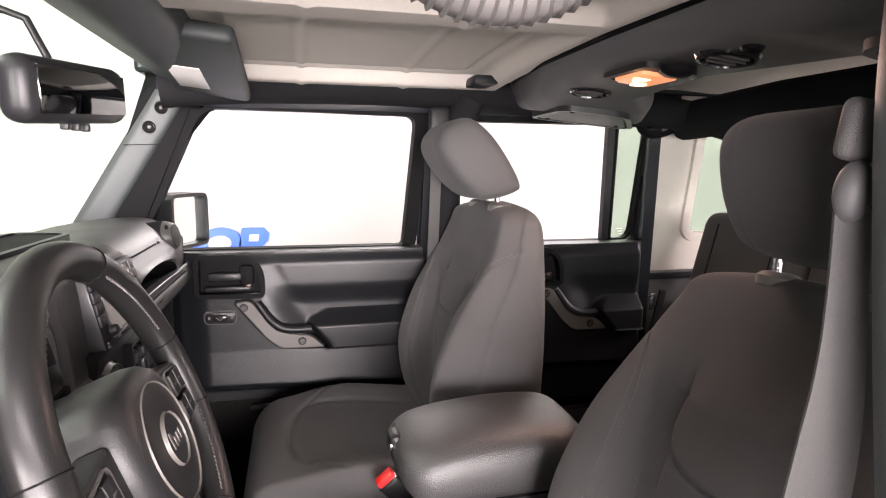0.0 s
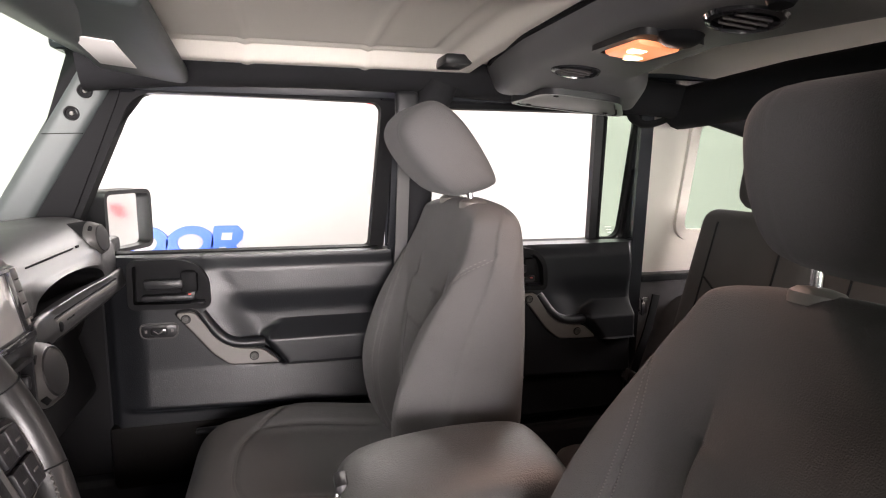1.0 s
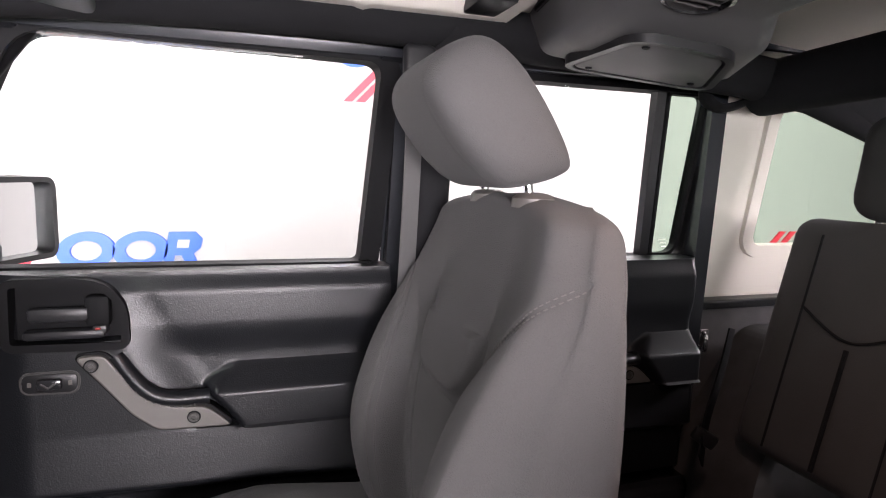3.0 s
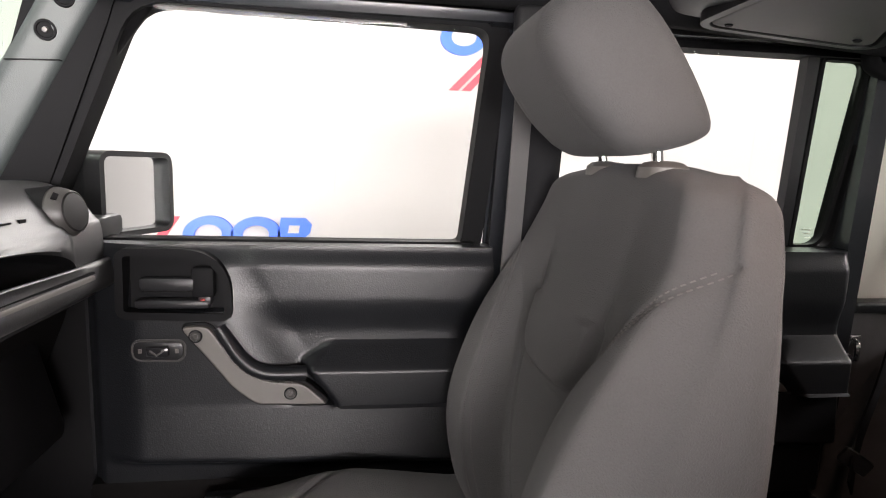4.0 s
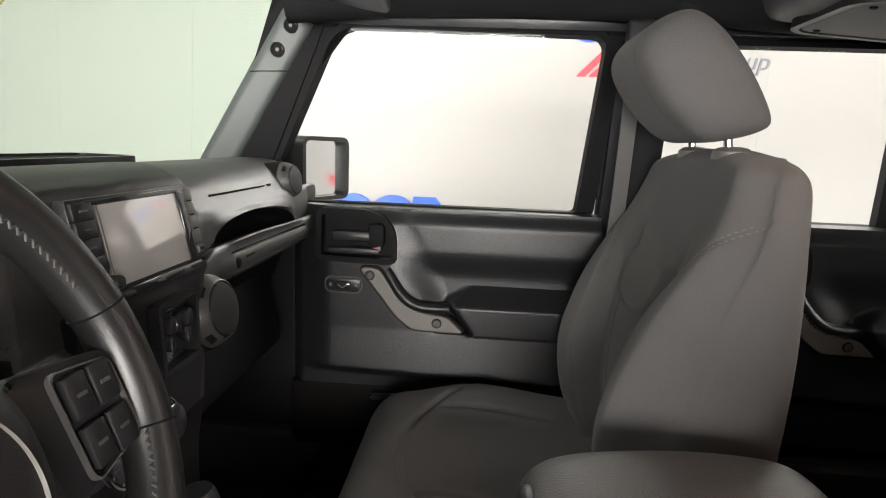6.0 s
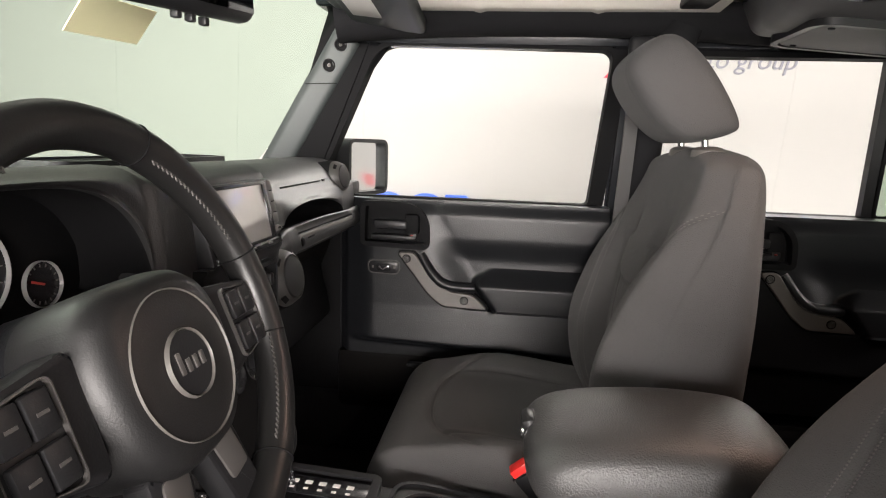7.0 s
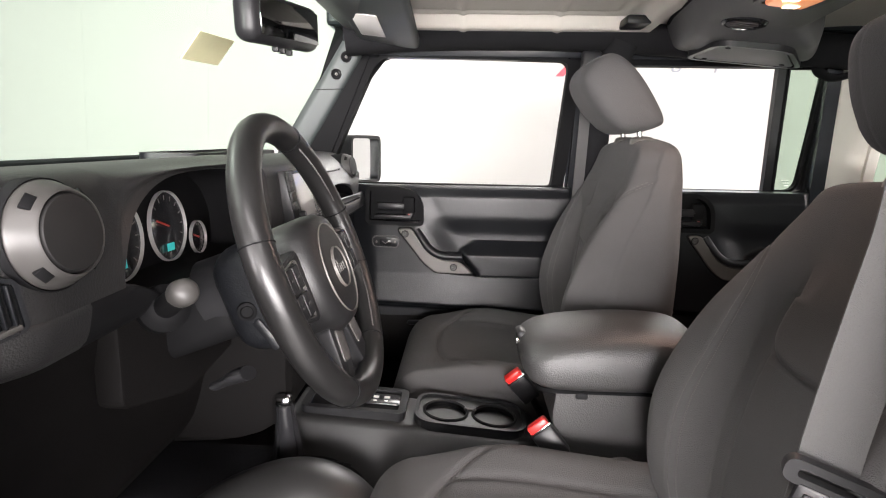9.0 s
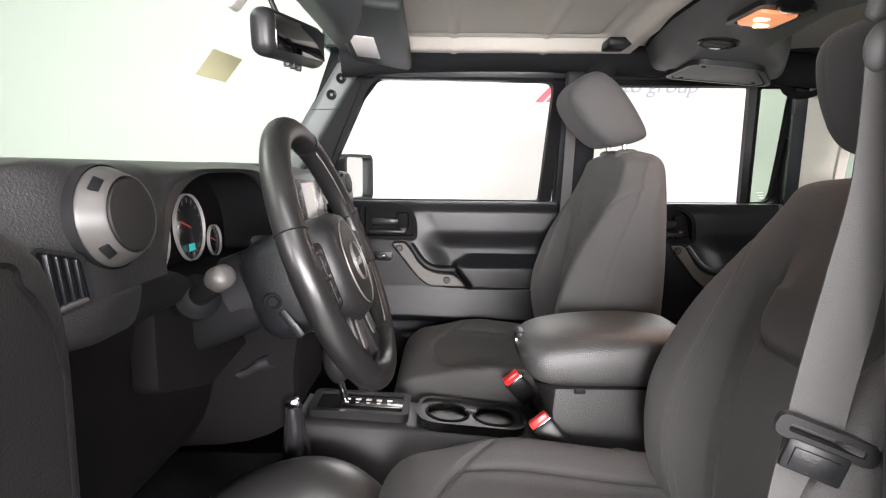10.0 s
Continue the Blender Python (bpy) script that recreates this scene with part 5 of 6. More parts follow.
WS = WM @ Matrix.Translation((0, -0.010, -0.009))
for s in (-1, 1):
    b = prism(rounded([(s * 0.07, 0.036), (s * 0.152, 0.026), (s * 0.156, -0.024), (s * 0.075, -0.048)], 0.012), -0.012, 0.013, "z", bevel=0.004)
    b.transform(WS)
    spoke = part("side_spoke", b, SMOOTH, wheel)
    fo = rounded([(s * 0.094, 0.028), (s * 0.142, 0.022), (s * 0.144, -0.028), (s * 0.096, -0.038)], 0.008)
    b = ring(fo, [(s * 0.119 + (x - s * 0.119) * 0.955, -0.004 + (y + 0.004) * 0.965) for x, y in fo], 0.013, 0.0165, axis="z")
    b.transform(WS)
    part("button_frame", b, DARKSILVER, spoke)
    for k in range(2):
        for j in range(2):
            b = rbox((s * (0.109 + 0.020 * j), 0.010 - 0.029 * k, 0.0155), (0.018, 0.025, 0.006), 0.002)
            b.transform(WS)
            btn = part("button", b, SMOOTH, spoke)
            b = rbox((s * (0.109 + 0.020 * j), 0.010 - 0.029 * k, 0.0187), (0.008, 0.002, 0.0004), 0)
            b.transform(WS)
            part("button_mark", b, DARKSILVER, spoke)
    b = prism(rounded([(s * 0.006, -0.066), (s * 0.052, -0.062), (s * 0.066, -0.150), (s * 0.030, -0.158)], 0.006), -0.014, 0.008, "z", bevel=0.004)
    b.transform(WS)
    low_spoke = part("lower_spoke", b, SMOOTH, wheel)
    b = prism(rounded([(s * 0.016, -0.074), (s * 0.044, -0.071), (s * 0.052, -0.108), (s * 0.026, -0.112)], 0.005), 0.008, 0.0105, "z", bevel=0.001)
    b.transform(WS)
    part("spoke_insert", b, DARKSILVER, low_spoke)
b = tube([WM @ Vector((0, 0, -0.02)), WM @ Vector((0, 0, -0.14))], 0.045, 20)
part("column", b, SMOOTH, wheel)

# ---- centre console ----
console = thing("centre_console", (-0.3, 0.05, 0.6), "black plastic centre console with cup holders", "console")
KY = 0.055
STATIONS = [(-0.80, 0.905), (-0.70, 0.896), (-0.66, 0.888), (-0.50, 0.878), (-0.46, 0.875), (-0.30, 0.862), (-0.235, 0.856), (-0.212, 0.848), (-0.200, 0.825)]
loops = []
for k in range(49):
    x = -0.685 + 0.485 * k / 48
    z = lerp_table(STATIONS, x)[0]
    foot = 0.055 - 0.020 * smoothstep(-0.5, -0.25, x)
    half = 0.070 - 0.018 * smoothstep(-0.225, -0.20, x)
    sec = [(KY - half - foot - 0.012, 0.62), (KY - half - foot, 0.72), (KY - half - foot * 0.55, 0.80), (KY - half - 0.004, z - 0.018), (KY - half + 0.006, z), (KY + half - 0.006, z), (KY + half + 0.004, z - 0.02), (KY + half + 0.012, 0.62)]
    loops.append([(x, y, zz) for y, zz in rounded(sec, [0.01, 0.03, 0.04, 0.012, 0.010, 0.012, 0.02, 0.01], 4)])
part("console_body", loft(loops), HUMP, console, "satin grey console body")
bo = rounded([(-0.100, -0.056), (0.100, -0.056), (0.100, 0.056), (-0.100, 0.056)], 0.018, 5)
b = ring(bo, grow(bo, -0.014), -0.020, 0.010, axis="z")
b.transform(Matrix.Translation((-0.570, KY + 0.006, 0.888)) @ pose(0, 0, 0, 0, 3, 0))
part("shift_bezel", b, SMOOTH, console)
part("shift_plate", rbox((-0.570, KY + 0.006, 0.884), (0.180, 0.092, 0.016), 0.003, pose(0, 0, 0, 0, 3, 0)), RUBBERSHADE, console)
part("shift_window", rbox((-0.548, KY + 0.014, 0.8925), (0.13, 0.046, 0.004), 0.002, pose(0, 0, 0, 0, 3, 0)), GLOSS, console)
for k in range(5):
    for j, (w, d) in enumerate(((0.011, 0.009), (0.007, 0.005))):
        part("shift_mark", rbox((-0.598 + k * 0.0215, KY + 0.020 - j * 0.016, 0.8970 - k * 0.0011), (w, d, 0.001), 0, pose(0, 0, 0, 0, 3, 0)), PALE, console)
TM = Matrix.Translation((-0.345, KY, 0.874)) @ pose(0, 0, 0, 0, 5, 0)
b = bmesh.new()
outlines = [rounded([(-0.105, -0.062), (-0.105, 0.062), (0.105, 0.062), (0.105, -0.062)], 0.03, 6)]
for cx in (-0.048, 0.048):
    outlines.append([(cx + 0.041 * math.cos(2 * math.pi * k / 36), 0.041 * math.sin(2 * math.pi * k / 36)) for k in range(36)])
edges = []
for line in outlines:
    vs = [b.verts.new((x, y, 0)) for x, y in line]
    edges += [b.edges.new((vs[k - 1], vs[k])) for k in range(len(vs))]
bmesh.ops.triangle_fill(b, edges=edges, use_beauty=True)
low = bmesh.ops.extrude_face_region(b, geom=b.faces[:])
for v in [g for g in low["geom"] if isinstance(g, bmesh.types.BMVert)]:
    v.co.z -= 0.03
b.transform(TM)
part("cup_tray", b, HUMP, console, smooth=False)
for cx in (-0.048, 0.048):
    m = TM @ Matrix.Translation((cx, 0, 0))
    part("cup_ring", lathe([(0.0400, -0.010), (0.0400, 0.002), (0.0425, 0.004), (0.0455, 0.002), (0.0460, -0.002)], m, 40), SMOOTH, console)
    part("cup_well", lathe([(0.0398, 0.0), (0.037, -0.05), (0, -0.05)], m, 36), RUBBERSHADE, console)
part("cup_link", rbox(TM @ Vector((0, 0.014, 0.0015)), (0.024, 0.010, 0.004), 0.0015, pose(0, 0, 0, 0, 5, 0)), SILVER, console)
ro = rounded([(-0.108, -0.066), (-0.108, 0.066), (0.108, 0.066), (0.108, -0.066)], 0.045, 8)
b = ring(ro, grow(ro, -0.007), -0.012, 0.006, axis="z")
b.transform(TM)
part("tray_rim", b, SMOOTH, console)
lever = part("gear_lever", tube([(-0.600, KY + 0.015, 0.885), (-0.615, KY + 0.010, 0.95)], 0.007, 10), CHROME, console)
part("gear_knob", tube(smooth_path([(-0.612, KY + 0.012, 0.94), (-0.618, KY + 0.01, 0.97), (-0.625, KY + 0.008, 1.01)]), lambda t: 0.014 + 0.012 * math.sin(t * 2.6), 16), SMOOTH, lever)
low = part("transfer_lever", tube(smooth_path([(-0.665, -0.075, 0.78), (-0.668, -0.076, 0.86), (-0.672, -0.076, 0.945)]), lambda t: 0.022 + 0.005 * math.sin(t * 5), 16), GLOSS, console, "four wheel drive lever")
part("lever_cap", rbox((-0.673, -0.076, 0.952), (0.026, 0.024, 0.018), 0.007), CHROME, low)
part("lever_gate", prism(rounded([(-0.72, 0.72), (-0.715, 0.832), (-0.60, 0.828), (-0.545, 0.800), (-0.505, 0.745), (-0.50, 0.70)], 0.02), -0.115, -0.040, bevel=0.006), DARK, console)
for k in range(3):
    part("gate_rib", rbox((-0.600 + 0.004 * k, -0.060 - 0.016 * k, 0.8275 - 0.003 * k), (0.085, 0.005, 0.006), 0.002, pose(0, 0, 0, 0, 8, 0)), SMOOTH, console)

arm = thing("armrest_box", (-0.1, 0.02, 0.76), "black padded armrest on a storage box", "armrest")
AY = 0.012
part("box_body", prism(rounded([(-0.200, 1.002), (-0.207, 0.93), (-0.150, 0.76), (0.035, 0.76), (0.035, 1.002)], [0.004, 0.02, 0.03, 0.02, 0.004]), AY - 0.088, AY + 0.088, bevel=0.004), PADLEATHER, arm)
LID = [(-0.262, 0.052, 1.032, 1.046), (-0.259, 0.070, 1.022, 1.056), (-0.252, 0.086, 1.010, 1.064), (-0.240, 0.098, 1.000, 1.071), (-0.218, 0.106, 0.993, 1.079), (-0.17, 0.109, 0.990, 1.088), (-0.08, 0.110, 0.990, 1.095), (0.0, 0.109, 0.990, 1.093), (0.030, 0.106, 0.992, 1.087), (0.044, 0.098, 1.002, 1.076), (0.050, 0.080, 1.020, 1.058)]
loops = []
for k in range(57):
    x = LID[0][0] + (LID[-1][0] - LID[0][0]) * (0.5 - 0.5 * math.cos(math.pi * k / 56))
    hw, z0, z1 = spline_table(LID, x)
    h = z1 - z0
    sec = [(AY - hw + 0.004, z0), (AY - hw, z0 + h * 0.45), (AY - hw + 0.010, z1 - 0.016 - 0.004), (AY - hw * 0.55, z1 - 0.002), (AY + hw * 0.55, z1 - 0.002), (AY + hw - 0.010, z1 - 0.020), (AY + hw, z0 + h * 0.45), (AY + hw - 0.004, z0)]
    loops.append([(x, y, z) for y, z in rounded(sec, [h * 0.16, h * 0.3, h * 0.25, 0.05, 0.05, h * 0.25, h * 0.3, h * 0.16], 5)])
lid = soften(part("padded_lid", loft(loops), PADLEATHER, arm, "padded black lid"))
part("lid_plate", prism(rounded([(-0.235, AY - 0.095), (-0.235, AY + 0.095), (0.03, AY + 0.095), (0.03, AY - 0.095)], 0.03), 0.984, 0.992, "z"), RUBBERSHADE, arm)
part("lid_latch", rbox((-0.255, AY + 0.005, 1.052), (0.020, 0.044, 0.030), 0.008, pose(0, 0, 0, 0, -14, 0)), SMOOTH, arm)
part("latch_pin", rbox((-0.264, AY - 0.012, 1.046), (0.006, 0.006, 0.014), 0.002), CHROME, arm)
part("hinge_tab", rbox((-0.158, AY - 0.090, 0.982), (0.022, 0.010, 0.018), 0.004), SMOOTH, arm)

part("tunnel_cover", tube(smooth_path([(-0.80, -0.16, 0.77), (-0.70, -0.175, 0.805), (-0.60, -0.175, 0.815), (-0.52, -0.165, 0.77), (-0.48, -0.15, 0.69)]), lambda t: 0.03 + 0.045 * math.sin(math.pi * min(1, t * 1.1)), 28), HUMP, console)

# ---- belts ----
for y in (0.116, -0.104):
    s = 1 if y > 0 else -1
    bk = thing("belt_buckle", (-0.22, y, 0.62), "black seat belt buckle with a red release button", "belt buckle", "seat belt buckles")
    body = rbox((0, 0, 0), (0.040, 0.026, 0.060), 0.006)
    M = Matrix.Translation((-0.235 if s > 0 else -0.21, y, 0.905)) @ pose(0, 0, 0, s * 8, -40, 0)
    body.transform(M)
    part("buckle_body", body, SMOOTH, bk)
    b = rbox((0, -0.004, 0.030), (0.041, 0.012, 0.003), 0.001)
    b.transform(M)
    part("buckle_edge", b, CHROME, bk)
    b = rbox((0, 0.002, 0.035), (0.036, 0.020, 0.016), 0.003)
    b.transform(M)
    part("release_button", b, RED, bk, "red release button")
    part("buckle_stem", tube([M @ Vector((0, 0, -0.025)), (-0.17, y + s * 0.01, 0.80), (-0.14, y + s * 0.01, 0.62)], 0.010, 8, (1.4, 0.7)), RUBBERSHADE, bk)


def strap(pts, normal_y, full, thick=0.0016, gather=0.0):
    """Webbing along the points, lying flat against a side; gather narrows its upper end."""
    P = smooth_path(pts, 10)
    loops = []
    for i, p in enumerate(P):
        t = (P[min(len(P) - 1, i + 1)] - P[max(0, i - 1)]).normalized()
        width = full * (1 - gather * (1 - smoothstep(0.0, 0.40, i / len(P))))
        n = Vector(normal_y).normalized()
        w = t.cross(n).normalized()
        n = w.cross(t).normalized()
        loops.append([p + w * width / 2 + n * thick, p + w * width / 2 - n * thick, p - w * width / 2 - n * thick, p - w * width / 2 + n * thick])
    return loft(loops)


dbelt = thing("driver_seat_belt", (0.0, -0.66, 0.62), "grey seat belt hanging from the pillar by the driver's seat", "seat belt", "seat belts")
part("webbing", strap([(-0.021, -0.547, 1.480), (-0.018, -0.549, 1.36), (-0.026, -0.550, 1.27), (-0.050, -0.552, 1.13), (-0.075, -0.575, 1.0), (-0.07, -0.645, 0.90), (-0.03, -0.66, 0.64)], (0.35, 1, 0), 0.048, gather=0.5), WEBBING, dbelt)
LP = Matrix.Translation((-0.050, -0.570, 1.128)) @ pose(0, 0, 0, 0, 0, -20) @ pose(0, 0, 0, 0, 16, 0)
lo = rounded([(-0.043, -0.011), (0.043, -0.011), (0.043, 0.011), (-0.043, 0.011)], 0.010, 4)
b = ring(lo, rounded([(-0.032, -0.004), (0.032, -0.004), (0.032, 0.004), (-0.032, 0.004)], 0.003, 4), -0.006, 0.006)
b.transform(LP)
part("latch_plate", b, SMOOTH, dbelt)
b = rbox((-0.002, -0.004, -0.024), (0.054, 0.008, 0.032), 0.004)
b.transform(LP)
part("latch_tongue", b, SMOOTH, dbelt)
b = rbox((-0.002, -0.0085, -0.025), (0.040, 0.003, 0.020), 0.001)
b.transform(LP)
part("tongue_window", b, PLASTIC, dbelt)
knob = bmesh.new()
bmesh.ops.create_uvsphere(knob, u_segments=24, v_segments=14, radius=1.0)
knob.transform(Matrix.Translation((-0.023, -0.549, 1.480)) @ pose(0, 0, 0, 0, 8, 0) @ Matrix.Diagonal((0.0135, 0.012, 0.022, 1)))
part("shoulder_guide", knob, BARGREY, dbelt, "rounded grey belt guide")
part("guide_slot", rbox((-0.006, -0.547, 1.482), (0.014, 0.018, 0.030), 0.004, None, 2), RUBBERSHADE, dbelt)
part("upper_webbing", rbox((-0.018, -0.545, 1.522), (0.032, 0.016, 0.044), 0.0075, pose(0, 0, 0, 0, 10, 0), 4), WEBBING, dbelt)
pbelt = thing("passenger_seat_belt", (0.0, 0.66, 0.62), "grey seat belt beside the front passenger seat", "seat belt", "seat belts")
part("webbing", strap([(-0.046, 0.606, 1.60), (-0.050, 0.606, 1.45), (-0.056, 0.608, 1.28), (-0.064, 0.615, 1.10), (-0.08, 0.635, 0.9), (-0.06, 0.66, 0.64)], (0.25, -1, 0), 0.030), WEBBING, pbelt)
part("anchor_strap", strap([(-0.098, 0.640, 0.96), (-0.116, 0.645, 0.84), (-0.120, 0.650, 0.68)], (0.2, -1, 0), 0.030), SILVER, pbelt, "grey lower strap")
part("shoulder_ring", rbox((-0.040, 0.612, 1.610), (0.055, 0.024, 0.07), 0.011, None, 3), SMOOTH, pbelt)

rbelt = thing("rear_seat_belt", (0.60, 0.58, 0.78), "black seat belt beside the rear bench", "seat belt", "seat belts")
part("webbing", strap([(0.635, 0.597, 1.14), (0.612, 0.592, 1.05), (0.570, 0.575, 0.96), (0.52, 0.53, 0.90)], (0.6, -1, 0), 0.044), RUBBERSHADE, rbelt)
part("latch", rbox((0.545, 0.552, 0.935), (0.05, 0.016, 0.030), 0.006, pose(0, 0, 0, 0, 30, -30)), SMOOTH, rbelt)
for k in range(3):
    part("glass_mark", rbox((0.585 + 0.003 * k, 0.7705, 1.305 - 0.008 * k), (0.020 - 0.004 * k, 0.001, 0.0025), 0), PALE, rear_door)

# ---- overhead sound bar ----
bar = thing("sound_bar", (0.2, 0, 1.70), "dark grey overhead sound bar with speakers and dome lamp", "sound bar")
TAB = [(-0.60, 0.13, 0.44, 1.640), (-0.46, 0.10, 0.46, 1.622), (-0.34, 0.085, 0.40, 1.628), (-0.26, 0.075, 0.33, 1.644), (0, 0.070, 0.30, 1.650), (0.26, 0.075, 0.33, 1.644), (0.34, 0.085, 0.40, 1.628), (0.46, 0.10, 0.46, 1.622), (0.60, 0.13, 0.44, 1.640)]
def tilt(x):
    """The underside drops towards the rear."""
    return 0.012 - 0.10 * (x - 0.12)


def tilted(b):
    for v in b.verts:
        v.co.z += tilt(v.co.x)
    return b


loops = []
for k in range(61):
    y = -0.60 + 1.2 * k / 60
    a, c, z = lerp_table(TAB, y)
    loops.append([(x, y, zz) for x, zz in rounded([(a + 0.018, 1.735), (a + 0.016, 1.698), (a + 0.040, z + tilt(a + 0.040)), (c - 0.02, z + tilt(c - 0.02)), (c, z + 0.03 + tilt(c)), (c, 1.735)], [0.005, 0.012, 0.022, 0.02, 0.02, 0.005], 4)])
part("bar_cover", loft(loops), BARGREY, bar, "dark grey moulded cover")
part("cover_seam", tube([(lerp_table(TAB, -0.55 + 1.1 * k / 40)[0] + 0.015, -0.55 + 1.1 * k / 40, 1.703) for k in range(41)], 0.0045, 6), RUBBERSHADE, bar)
for s in (-1, 1):
    o = rounded([(0.195, s * 0.36), (0.33, s * 0.35), (0.44, s * 0.52), (0.20, s * 0.555)], 0.03)
    part("speaker_plate", tilted(prism(o, 1.6165, 1.626, "z", bevel=0.002)), BARGREY, bar)
    part("plate_rim", tilted(ring(grow(o, 0.016), grow(o, 0.004), 1.615, 1.63, axis="z")), SMOOTH, bar)
    for p in ((0.215, s * 0.375), (0.40, s * 0.50), (0.225, s * 0.535)):
        part("screw", lathe([(0, 0.002), (0.005, 0.002), (0.006, 0)], facing((*p, 1.6165 + tilt(p[0])), (-0.1, 0, -1)), 14), RUBBERSHADE, bar)
    m = facing((0.190, 0.05 + s * 0.20, 1.6505), (-0.13, -0.04, -1))
    vr = part("vent_ring", lathe([(0.034, -0.004), (0.036, 0.007), (0.042, 0.005), (0.045, 0)], m, 40), GLOSS, bar)
    part("vent_disc", lathe([(0, 0.001), (0.030, 0.001), (0.034, 0.0)], m, 28), RUBBERSHADE, bar)
    for k in (-1, 0, 1):
        f = rbox((k * 0.015, 0, 0.004), (0.003, 0.056 - 0.010 * abs(k), 0.006), 0.001, pose(0, 0, 0, 0, 30, 0))
        f.transform(m @ pose(0, 0, 0, 0, 0, 25))
        part("vent_fin", f, DARKSILVER, vr)
    part("small_button", lathe([(0, 0.005), (0.012, 0.005), (0.015, 0)], facing((0.165, 0.05 + s * 0.275, 1.648), (-0.13, -0.04, -1)), 20), RUBBERSHADE, bar)
lens = part("dome_lens", rbox((0.178, 0.032, 1.6495), (0.070, 0.090, 0.020), 0.008, pose(0, 0, 0, 0, 6, 0)), LENSWARM, bar, "lit warm dome lamp lens")
part("dome_frame", tilted(ring(rounded([(0.13, -0.045), (0.13, 0.10), (0.23, 0.10), (0.23, -0.045)], 0.02), rounded([(0.142, -0.018), (0.142, 0.088), (0.218, 0.088), (0.218, -0.018)], 0.01), 1.640, 1.655, axis="z")), SMOOTH, bar)
for k in (-1, 1):
    part("bulb", rbox((0.172 + 0.01 * k, 0.038 + 0.020 * k, 1.6395 - 0.001 * k), (0.024, 0.016, 0.003), 0.0012), BULB, lens)
part("lamp_switch", lathe([(0, 0.014), (0.018, 0.013), (0.026, 0.008), (0.030, 0)], facing((0.180, -0.050, 1.650), (-0.1, 0, -1)), 28), RUBBERSHADE, bar)
part("roof_catch", rbox((0.045, 0.535, 1.700), (0.06, 0.10, 0.022), 0.006), SMOOTH, bar)

# ---- visor, mirrors, sticker ----
for s in (1, -1):
    visor = thing("sun_visor", (-0.60, s * 0.40, 1.70), "grey sun visor with a vanity mirror folded up", "sun visor", "sun visors")
    VM = Matrix.Translation((-0.578, s * 0.40, 1.690 if s > 0 else 1.668)) @ pose(0, 0, 0, -6 * s, 6, 0)
    b = rbox((0, 0, 0), (0.165, 0.46, 0.034), 0.013, seg=3)
    b.transform(VM)
    part("visor_board", b, TRIM, visor)
    b = rbox((-0.028, 0.05 if s > 0 else 0.10, -0.0172), (0.062, 0.17, 0.003), 0.001)
    b.transform(VM)
    part("vanity_mirror", b, PALE, visor, "pale vanity mirror cover")
    b = rbox((-0.062, s * -0.07, -0.0175), (0.022, 0.045, 0.004), 0.0015)
    b.transform(VM)
    part("visor_clip", b, RUBBERSHADE, visor)

mirror = thing("rear_view_mirror", (-0.68, 0.0, 1.68), "black rear-view mirror hanging from the windshield", "mirror")
MM = Matrix.Translation((-0.662, -0.071, 1.578)) @ pose(0, 0, 0, 4, 0, -9.5)
b = rbox((0, 0, 0), (0.040, 0.225, 0.072), 0.018, seg=4)
b.transform(MM)
part("mirror_housing", b, SMOOTH, mirror)
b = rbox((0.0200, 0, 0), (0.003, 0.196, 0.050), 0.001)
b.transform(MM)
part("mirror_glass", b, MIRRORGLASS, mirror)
part("mirror_arm", tube([(-0.675, -0.07, 1.60), (-0.70, -0.075, 1.66), (-0.735, -0.08, 1.672)], 0.0045, 10), SMOOTH, mirror)
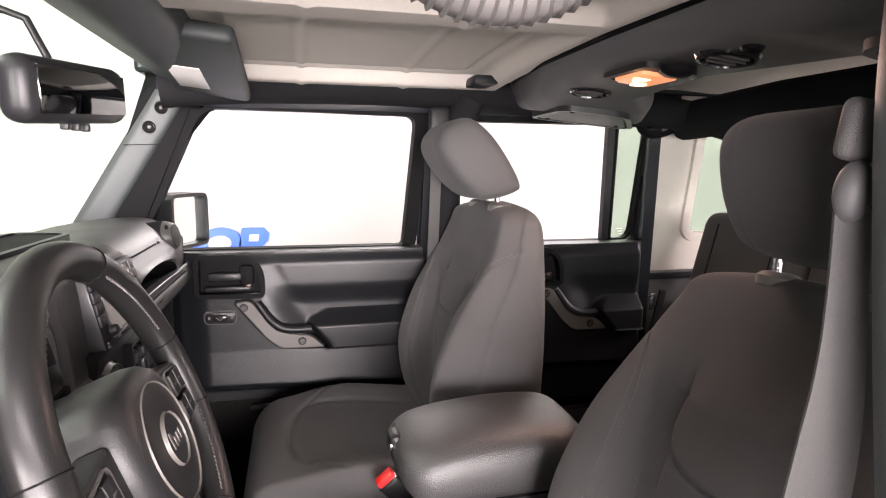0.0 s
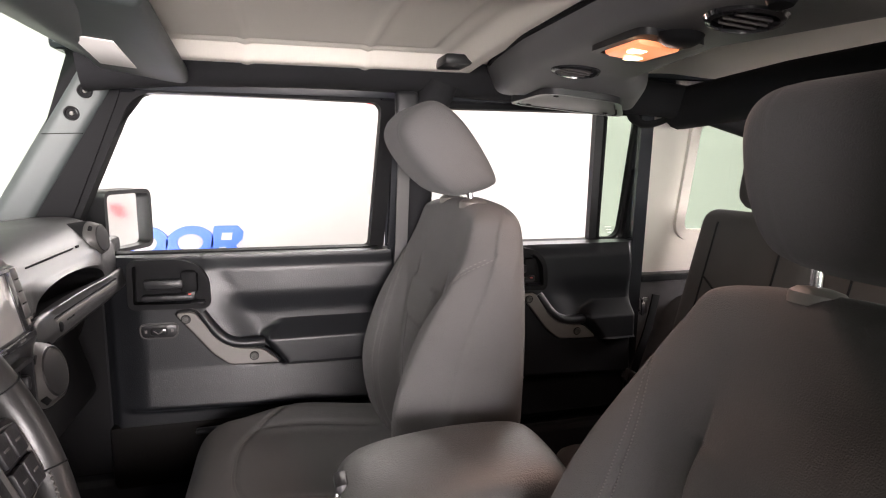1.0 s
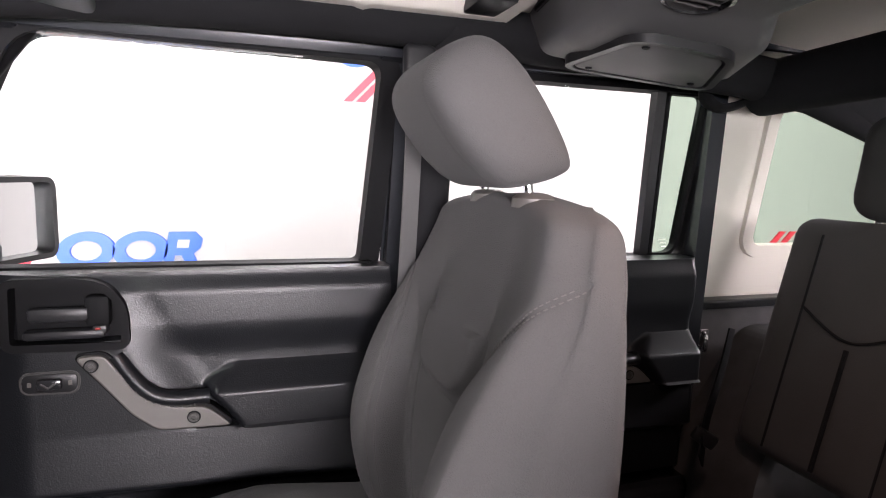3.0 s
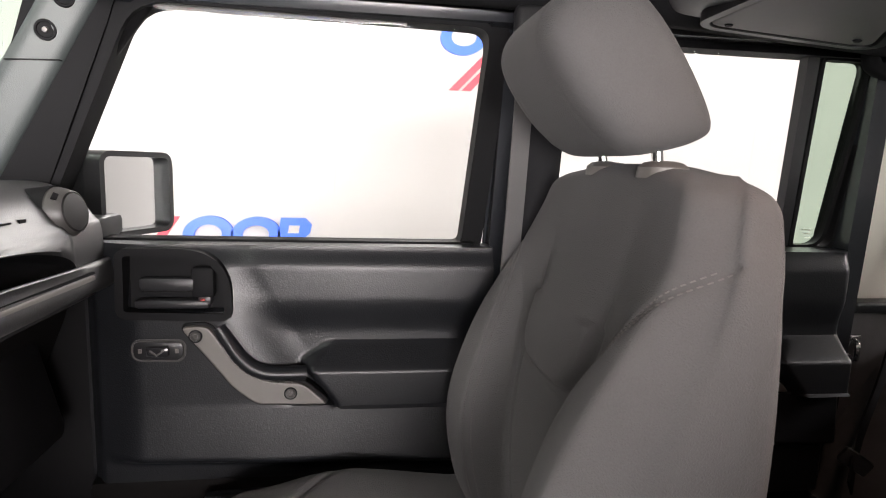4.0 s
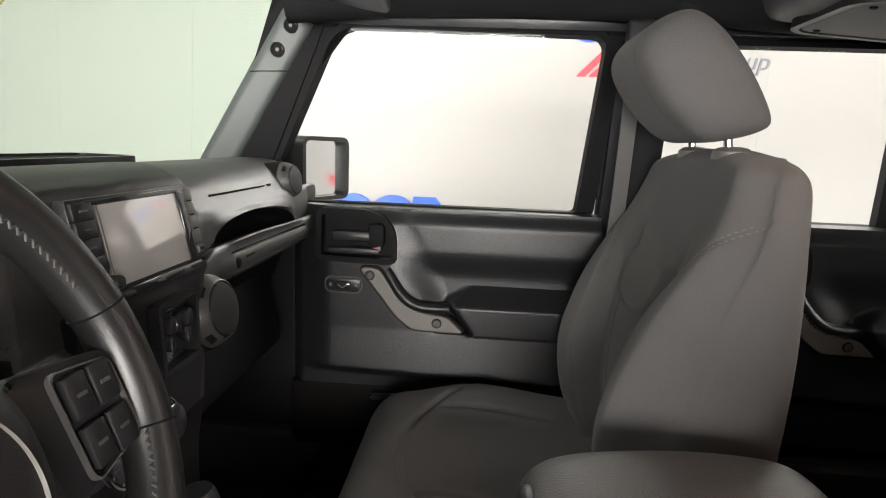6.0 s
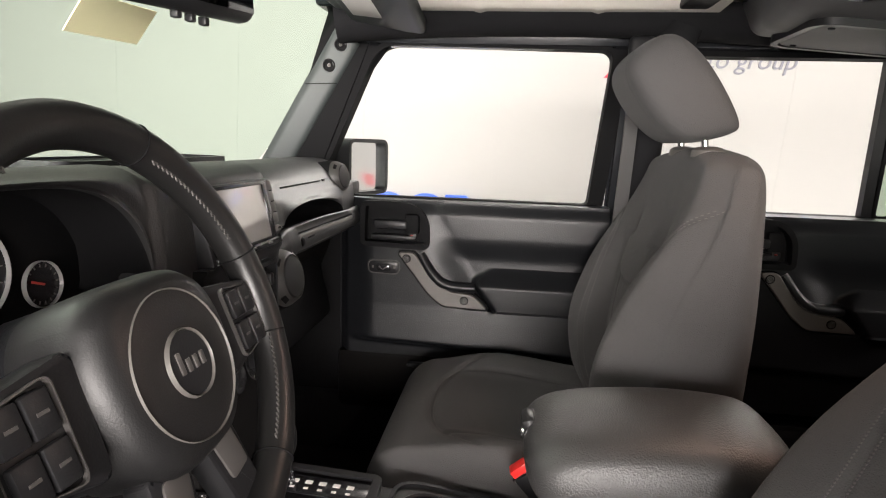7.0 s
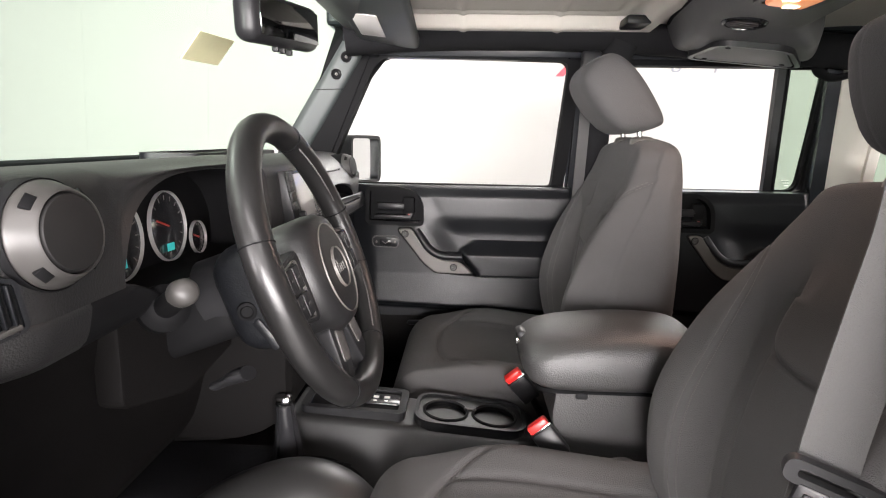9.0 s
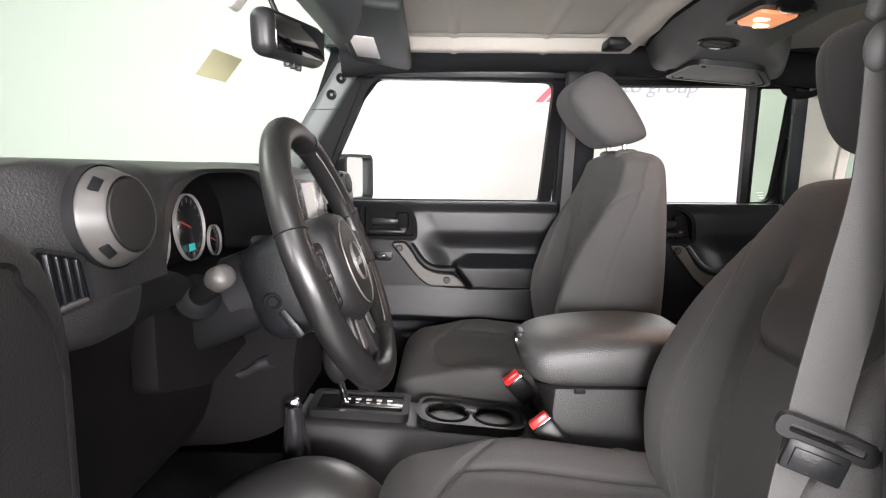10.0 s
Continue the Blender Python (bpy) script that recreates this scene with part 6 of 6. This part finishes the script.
part("mirror_mount", rbox((-0.742, -0.105, 1.640), (0.030, 0.045, 0.040), 0.008, pose(0, 0, 0, 0, 39, 0), 3), PALE, mirror, "pale grey windshield mount")
for k in (-1, 0, 1):
    part("mirror_button", rbox((-0.662 + k * 0.004, -0.06 + k * 0.022, 1.539), (0.010, 0.010, 0.010), 0.002), SMOOTH, mirror)

sticker = thing("windshield_sticker", (-0.83, -0.03, 1.55), "tan paper sticker on the windshield", "sticker")
b = rbox((0, 0, 0), (0.0015, 0.135, 0.056), 0)
b.transform(Matrix.Translation((-0.822, 0.035, 1.553)) @ pose(0, 0, 0, 3, 39, 0))
part("sticker_sheet", b, PAPER, sticker)

side_mirror = thing("side_mirror", (-0.72, 0.86, 1.30), "black exterior side mirror", "mirror")
SMM = Matrix.Translation((-0.700, 0.885, 1.338)) @ pose(0, 0, 0, 0, 0, -23)
mo = rounded([(-0.088, -0.076), (-0.088, 0.076), (0.088, 0.076), (0.088, -0.076)], 0.026)
for nm, bb, mt in (("mirror_rim", ring(mo, grow(mo, -0.010), -0.02, 0.014, axis="x"), SMOOTH),
                   ("mirror_shell", prism(mo, -0.08, -0.018, "x", bevel=0.012), SMOOTH),
                   ("mirror_glass", prism(grow(mo, -0.0095), -0.012, -0.004, "x"), SIDEMIRROR)):
    bb.transform(SMM)
    part(nm, bb, mt, side_mirror)
part("mirror_foot", rbox((-0.735, 0.80, 1.285), (0.06, 0.10, 0.04), 0.01), SMOOTH, side_mirror)

wall_sign((-1.0, WALL_Y, 0.9), "blue sign shapes low on the white wall", [(-1.30, 0.885), (-0.985, 0.885)], (-0.86, 0.77), [(-1.75, 0.70, 0.2, 0.3)])
wall_sign((1.2, WALL_Y, 2.2), "blue sign shapes and red strokes high on the white wall", [(0.43, 2.29), (1.27, 2.29), (1.615, 2.29)], (1.80, 2.175), [(0.335, 1.927, 0.24, 0.25), (0.425, 1.927, 0.24, 0.25)])
wall_words("auto group", 0.90, 2.012, 0.785, 0.1)
wall_sign((4.45, WALL_Y, 0.9), "red sign strokes low on the white wall", [], None, [(4.33, 0.84, 0.14, 0.14), (4.46, 0.84, 0.14, 0.14)])
